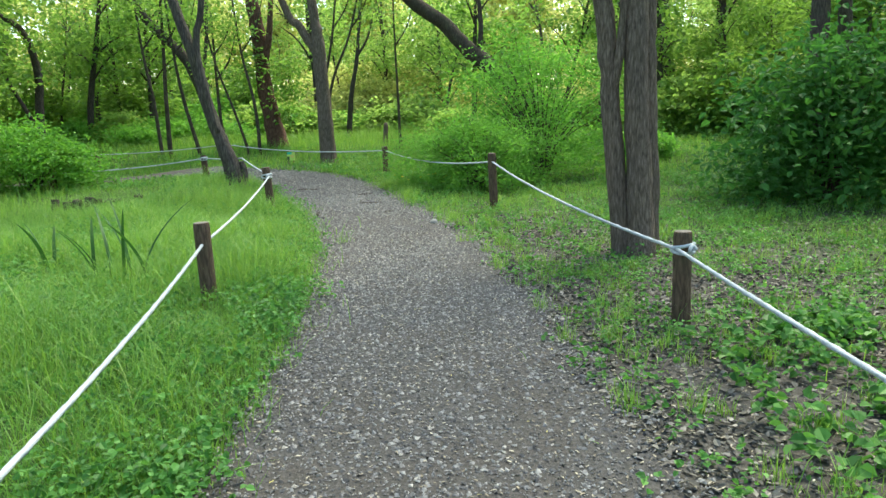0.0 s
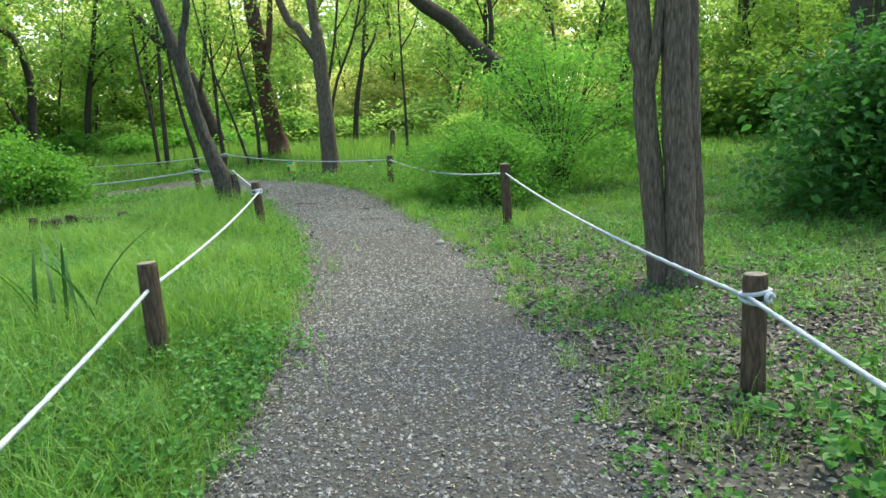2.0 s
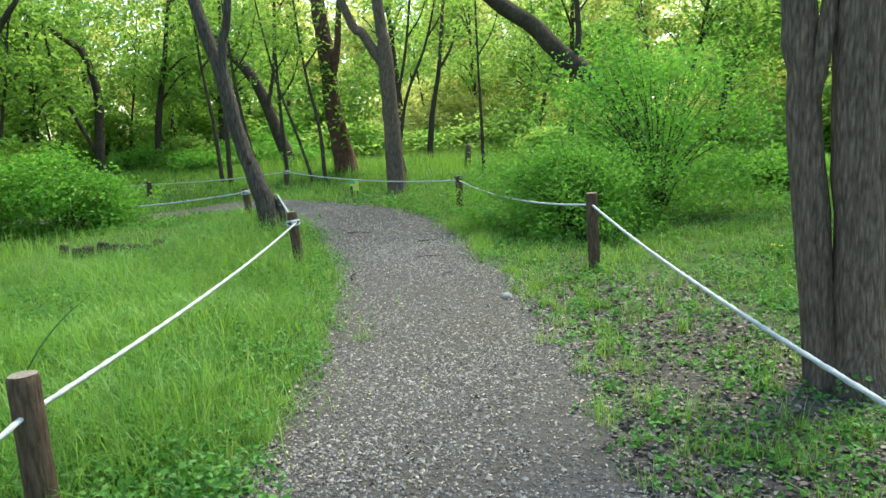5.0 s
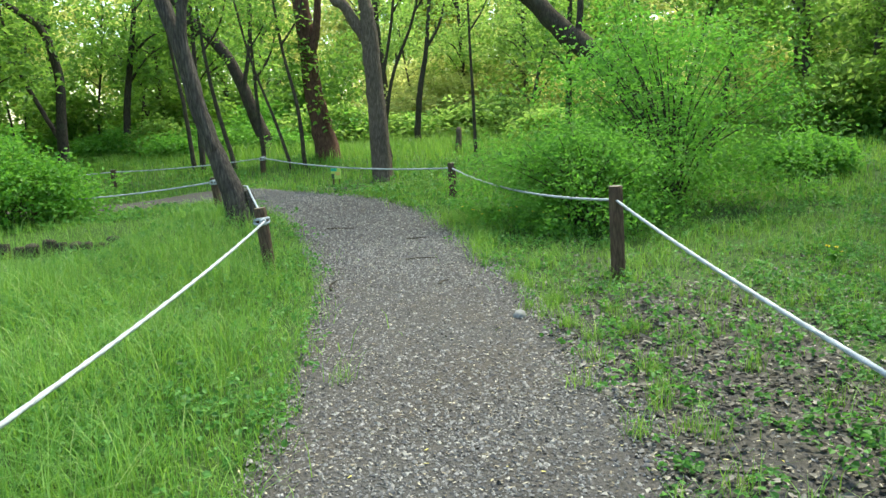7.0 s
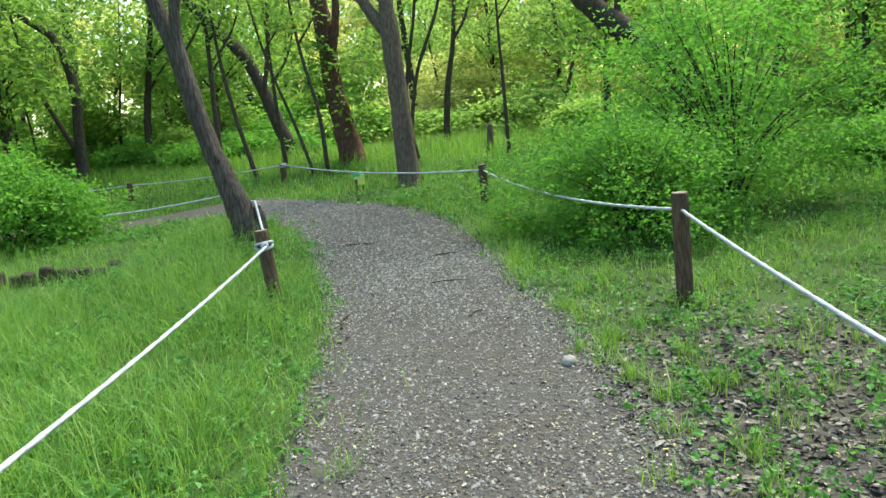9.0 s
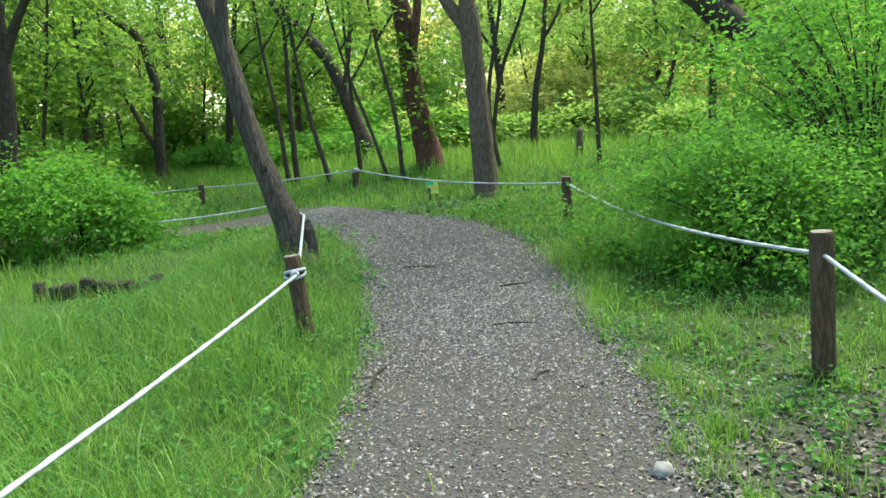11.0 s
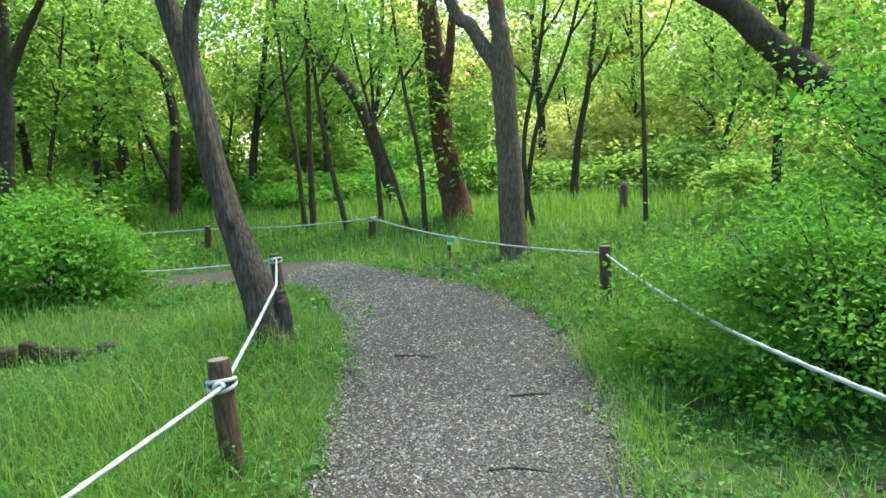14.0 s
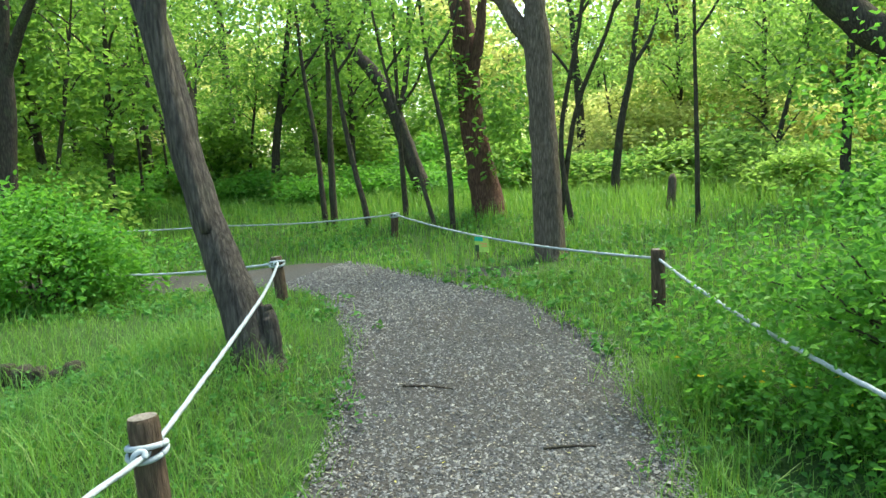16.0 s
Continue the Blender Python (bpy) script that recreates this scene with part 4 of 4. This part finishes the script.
bits.append(blades(x, y, gg.uniform(0.05, 0.2, len(x)) * np.repeat(gg.uniform(0.5, 1.25, len(tx)), 42), gg.uniform(0.0014, 0.003, len(x)), gg, 1.2))
# beyond the bend
x, y = scatter(130000, -20, 14, 14.5, 34, lambda x, y: np.clip(1.25 - 0.03 * (y - 14.5), 0.3, 1) * (1 - bareness(x, y)))
bits.append(blades(x, y, gg.uniform(0.07, 0.22, len(x)) * (1 - 0.5 * np.exp(-away(x, y, left_line[::3]) / 0.8)) * (1 + 1.1 * step_up((y - 18.5) / 4)) * (1 + 0.3 * wave(x, y, 0.9, 3.0)), gg.uniform(0.004, 0.008, len(x)), gg, 0.7))
x, y = scatter(50000, -45, 38, 32, 75, lambda x, y: np.ones(len(x)))
bits.append(blades(x, y, gg.uniform(0.3, 0.8, len(x)), gg.uniform(0.015, 0.03, len(x)), gg, 0.7))
x, y = scatter(36000, -17, 16, -8, 17, lambda x, y: np.where((x < -8) | (x > 7) | (y < -1.5), 1.0, 0.0))
bits.append(blades(x, y, gg.uniform(0.15, 0.4, len(x)), gg.uniform(0.006, 0.012, len(x)), gg, 0.7))
tagged(new("grass", mesh_of("grass", *joined(bits), M_GRASS)), "fresh green uncut grass along both sides of the path", "grass", kind="stuff")

# low broad-leaved weeds
def weed_patch(n, x0, x1, y0, y1, keep, low, high, leaf):
    x, y = scatter(n, x0, x1, y0, y1, keep)
    k = 7
    c = np.stack([np.repeat(x, k), np.repeat(y, k), np.repeat(ground_z(x, y), k)], 1)
    tall = np.repeat(gg.uniform(low, high, len(x)), k)
    a = gg.uniform(0, 6.28, len(c))
    r = gg.uniform(0.1, 1, len(c)) * 0.05
    c[:, 0] += np.cos(a) * r
    c[:, 1] += np.sin(a) * r
    c[:, 2] += tall * gg.uniform(0.35, 1, len(c))
    return leaves(c, leaf, leaf * 0.42, np.stack([np.cos(a), np.sin(a), 0 * a], 1) * 1.2, 0.05, gg)


wb = [weed_patch(26000, -6, -0.5, 0.4, 13, lambda x, y: np.clip(0.45 + 0.6 * wave(x, y, 1.9, 7.0), 0.12, 1) * np.clip(1.3 - 0.1 * y, 0.2, 1), 0.05, 0.2, 0.034),
      weed_patch(15000, -0.6, 7, 0.5, 14, lambda x, y: np.clip((0.3 + 0.6 * wave(x, y, 2.6, 5.0)) * (1 - 0.55 * bareness(x, y)), 0.03, 1), 0.03, 0.18, 0.034),
      weed_patch(1700, 1.75, 4.4, -0.2, 4.2, lambda x, y: np.clip(0.5 + 0.6 * wave(x, y, 3.0, 2.0), 0.05, 1), 0.05, 0.2, 0.06),
      weed_patch(4200, 0.5, 4.0, 0.2, 9.5, lambda x, y: np.clip(0.25 + 0.6 * wave(x, y, 2.3, 8.0), 0.05, 1), 0.02, 0.08, 0.03),
      weed_patch(9000, -16, 9, 14, 24, lambda x, y: np.clip(0.4 + 0.6 * wave(x, y, 1.1, 5.0), 0.1, 1), 0.05, 0.17, 0.055)]
tagged(new("weeds", mesh_of("weeds", *joined(wb), M_WEED)), "low broad-leaved green weeds among the grass", "weeds", kind="stuff")


def pebbles(x, y, size, lift, g, flat=0.30):
    """Small angular chips."""
    n = len(x)
    unit = np.array([(1, 0, -0.6), (0, 1, -0.6), (-1, 0, -0.6), (0, -1, -0.6), (0.25, 0.2, 1), (-0.3, -0.1, 0.9)], float)
    v = unit[None] * (size[:, None, None] * g.uniform(0.55, 1.25, (n, 6, 1))) * np.array([1, 0.72, flat])
    a, b = g.uniform(0, 6.28, n), g.normal(size=n) * 0.35
    ca, sa, cb, sb = np.cos(a)[:, None], np.sin(a)[:, None], np.cos(b)[:, None], np.sin(b)[:, None]
    vx, vz = v[..., 0] * cb - v[..., 2] * sb, v[..., 0] * sb + v[..., 2] * cb
    vy = v[..., 1]
    out = np.stack([vx * ca - vy * sa + x[:, None], vx * sa + vy * ca + y[:, None], vz + (ground_z(x, y) + lift)[:, None]], -1)
    tri = np.array([(0, 1, 4), (1, 5, 4), (1, 2, 5), (2, 3, 5), (3, 4, 5), (3, 0, 4)])
    return out.reshape(-1, 3), (np.arange(n)[:, None, None] * 6 + tri[None]).reshape(-1, 3)


gp = np.random.default_rng(202)


def on_path(n, y1):
    """Random places on the path, from its start to about y1."""
    last = int(np.argmax(left_line[:, 1] > y1)) or N_PATH - 1
    first = int(np.argmax(left_line[:, 1] > -0.5))
    t = gp.uniform(first, last, n)
    i, q = t.astype(int), (t % 1)[:, None]
    i2 = np.minimum(i + 1, N_PATH - 1)
    s = gp.random(n)[:, None] * 1.12 - 0.04
    a = left_line[i] * (1 - q) + left_line[i2] * q
    b = right_line[i] * (1 - q) + right_line[i2] * q
    p = a * (1 - s) + b * s
    return p[:, 0], p[:, 1], 0.012 + 0.012 * np.sin(np.pi * np.clip(s[:, 0], 0, 1))


x, y, up = on_path(120000, 15.6)
keep = gp.random(len(x)) < 0.82 + 0.35 * wave(x, y, 1.5, 3.0)
x, y, up = x[keep], y[keep], up[keep]
tagged(new("gravel", mesh_of("gravel", *pebbles(x, y, gp.uniform(0.005, 0.0125, len(x)) * (1 + 0.9 * (gp.random(len(x)) < 0.22)), up + 0.004, gp), M_STONE)), "loose angular grey gravel chips covering the path", "gravel", kind="stuff")

x, y, up = on_path(7500, 15.4)
x2, y2 = scatter(14000, 0.2, 4.5, -1, 11.5, lambda x, y: bareness(x, y))
x, y, up = np.concatenate([x, x2]), np.concatenate([y, y2]), np.concatenate([up + 0.009, 0 * x2 + 0.02])
v, f = leaves(np.stack([x, y, ground_z(x, y) + up], 1), 0.026, 0.0042, None, 0.0, gp)
v = v.reshape(-1, 6, 3)
v[..., 2] = v[:, :1, 2] + (v[..., 2] - v[:, :1, 2]) * 0.25
tagged(new("fallen_petals", mesh_of("fallen_petals", v.reshape(-1, 3), f, M_CHIP)), "pale dry petals and leaf scraps strewn on the gravel", "petals", kind="stuff")

x, y = scatter(80000, 0.0, 6, -1.5, 12.5, lambda x, y: np.clip(bareness(x, y) * (0.75 + 0.5 * wave(x, y, 2.0, 9.0)) + 0.12 * (y < 11.5), 0, 1) * 0.9)
v, f = leaves(np.stack([x, y, ground_z(x, y) + 0.014], 1), 0.046, 0.0135, None, 0.0, gp)
v = v.reshape(-1, 6, 3)
v[..., 2] = v[:, :1, 2] + (v[..., 2] - v[:, :1, 2]) * 0.6
tagged(new("leaf_litter", mesh_of("leaf_litter", v.reshape(-1, 3), f, M_LITTER)), "curled dry brown leaves lying on the soil", "leaf litter", kind="stuff")

# coarse gravel spilling over the path's right edge
x, y = scatter(26000, -0.6, 3.0, -0.5, 11.5, lambda x, y: np.exp(-(away(x, y, right_line[::3]) / 0.75) ** 1.5))
tagged(new("spilled_gravel", mesh_of("spilled_gravel", *pebbles(x, y, gp.uniform(0.006, 0.017, len(x)), 0.006, gp), M_STONE)), "grey gravel chips scattered into the leaf litter", "gravel", kind="stuff")


# fallen sticks on the path
def stick(points, r):
    p = np.array([(x, y, gz(x, y) + 0.03) for x, y in points])
    v, f = limb(p, [r, r * 0.9, r * 0.45], 14, 7, 0.08, int(r * 1e4))
    tagged(new("stick", mesh_of("stick", v, f, M_BARK_THIN, True)), "thin dry brown stick lying on the gravel", "stick", "fallen sticks")


stick([(-1.58, 12.27), (-1.46, 12.35), (-1.32, 12.40)], 0.009)
stick([(-1.77, 9.72), (-1.83, 9.92), (-1.82, 10.1)], 0.010)
stick([(-0.83, 9.95), (-0.82, 10.05), (-0.76, 10.13)], 0.008)
stick([(-2.75, 12.9), (-2.6, 12.98), (-2.42, 13.0)], 0.008)
stick([(-1.35, 11.05), (-1.2, 11.12), (-1.02, 11.12)], 0.009)

# pale stone on the path
v, f = tube([(0, 0, -0.01), (0, 0, 0.02), (0.004, 0, 0.045), (0, 0, 0.055)], [0.04, 0.05, 0.035, 0.012], 10, 0.07, 9, 0.1)
pale = tagged(new("stone", mesh_of("stone", v, f, plain("pale_stone", [(0.3, (0.16, 0.165, 0.16)), (0.7, (0.3, 0.3, 0.28))], 40, 0.8), True)), "pale rounded stone lying on the gravel", "stone")
pale.matrix_basis = pose(-0.08, 8.92, gz(-0.08, 8.92) + 0.012, 0, 0, 30)

# broken old stump in the meadow
v, f = tube([(0, 0, -0.1), (0, 0, 0.1), (0.02, 0, 0.5), (0.1, 0, 0.75)], [0.36, 0.30, 0.24, 0.10], 16, 0.08, 5, 0.12)
old = tagged(new("broken_stump", mesh_of("broken_stump", v, f, M_BARK_DARK, True)), "broken brown tree stump half hidden in the grass", "stump")
old.matrix_basis = pose(-0.28, 31.0, gz(-0.28, 31.0))

# yellow-flowered herbs at the foot of the shrub
gf = np.random.default_rng(77)


def herb(x, y, tall, flowers):
    ob = thing("flowering_herb", (x, y, gz(x, y)), "leafy green herb with small yellow flowers", "plant", "flowering herbs")
    line = [(0, 0, -0.02), (gf.normal() * 0.02, gf.normal() * 0.02, tall * 0.6), (gf.normal() * 0.04, gf.normal() * 0.04, tall)]
    v, f = limb(line, [0.003, 0.0025, 0.002], 8, 5)
    piece("stem", mesh_of("stem", v, f, M_WEED, True), ob)
    c = smooth_line(line, 30)[gf.integers(6, 28, 34)] + gf.normal(size=(34, 3)) * np.array([0.03, 0.03, 0.01])
    piece("foliage", mesh_of("foliage", *leaves(c, 0.05, 0.018, None, 0.1, gf), M_BRIGHT), ob)
    for n in range(flowers):
        top = np.array(line[-1]) + gf.normal(size=3) * np.array([0.05, 0.05, 0.03]) + [0, 0, 0.02]
        a = np.linspace(0, 2 * np.pi, 5, endpoint=False)
        out = np.stack([np.cos(a), np.sin(a), 0.2 + 0 * a], 1) * 3
        v, f = leaves(np.repeat(top[None], 5, 0), 0.022, 0.009, out, -0.2, gf)
        piece("flower", mesh_of("flower", v, f, M_YELLOW), ob, "small bright yellow flower")


for n in range(16):
    herb(gf.uniform(-0.95, -0.45), gf.uniform(12.9, 13.6), gf.uniform(0.16, 0.3), int(gf.integers(0, 2)))
for x, y in [(-0.02, 12.7), (-0.12, 13.2), (0.1, 12.5), (-0.2, 12.95), (0.25, 12.2), (2.7, 10.6), (0.0, 12.1), (-0.3, 13.5)]:
    herb(x, y, gf.uniform(0.14, 0.26), int(gf.integers(1, 4)))
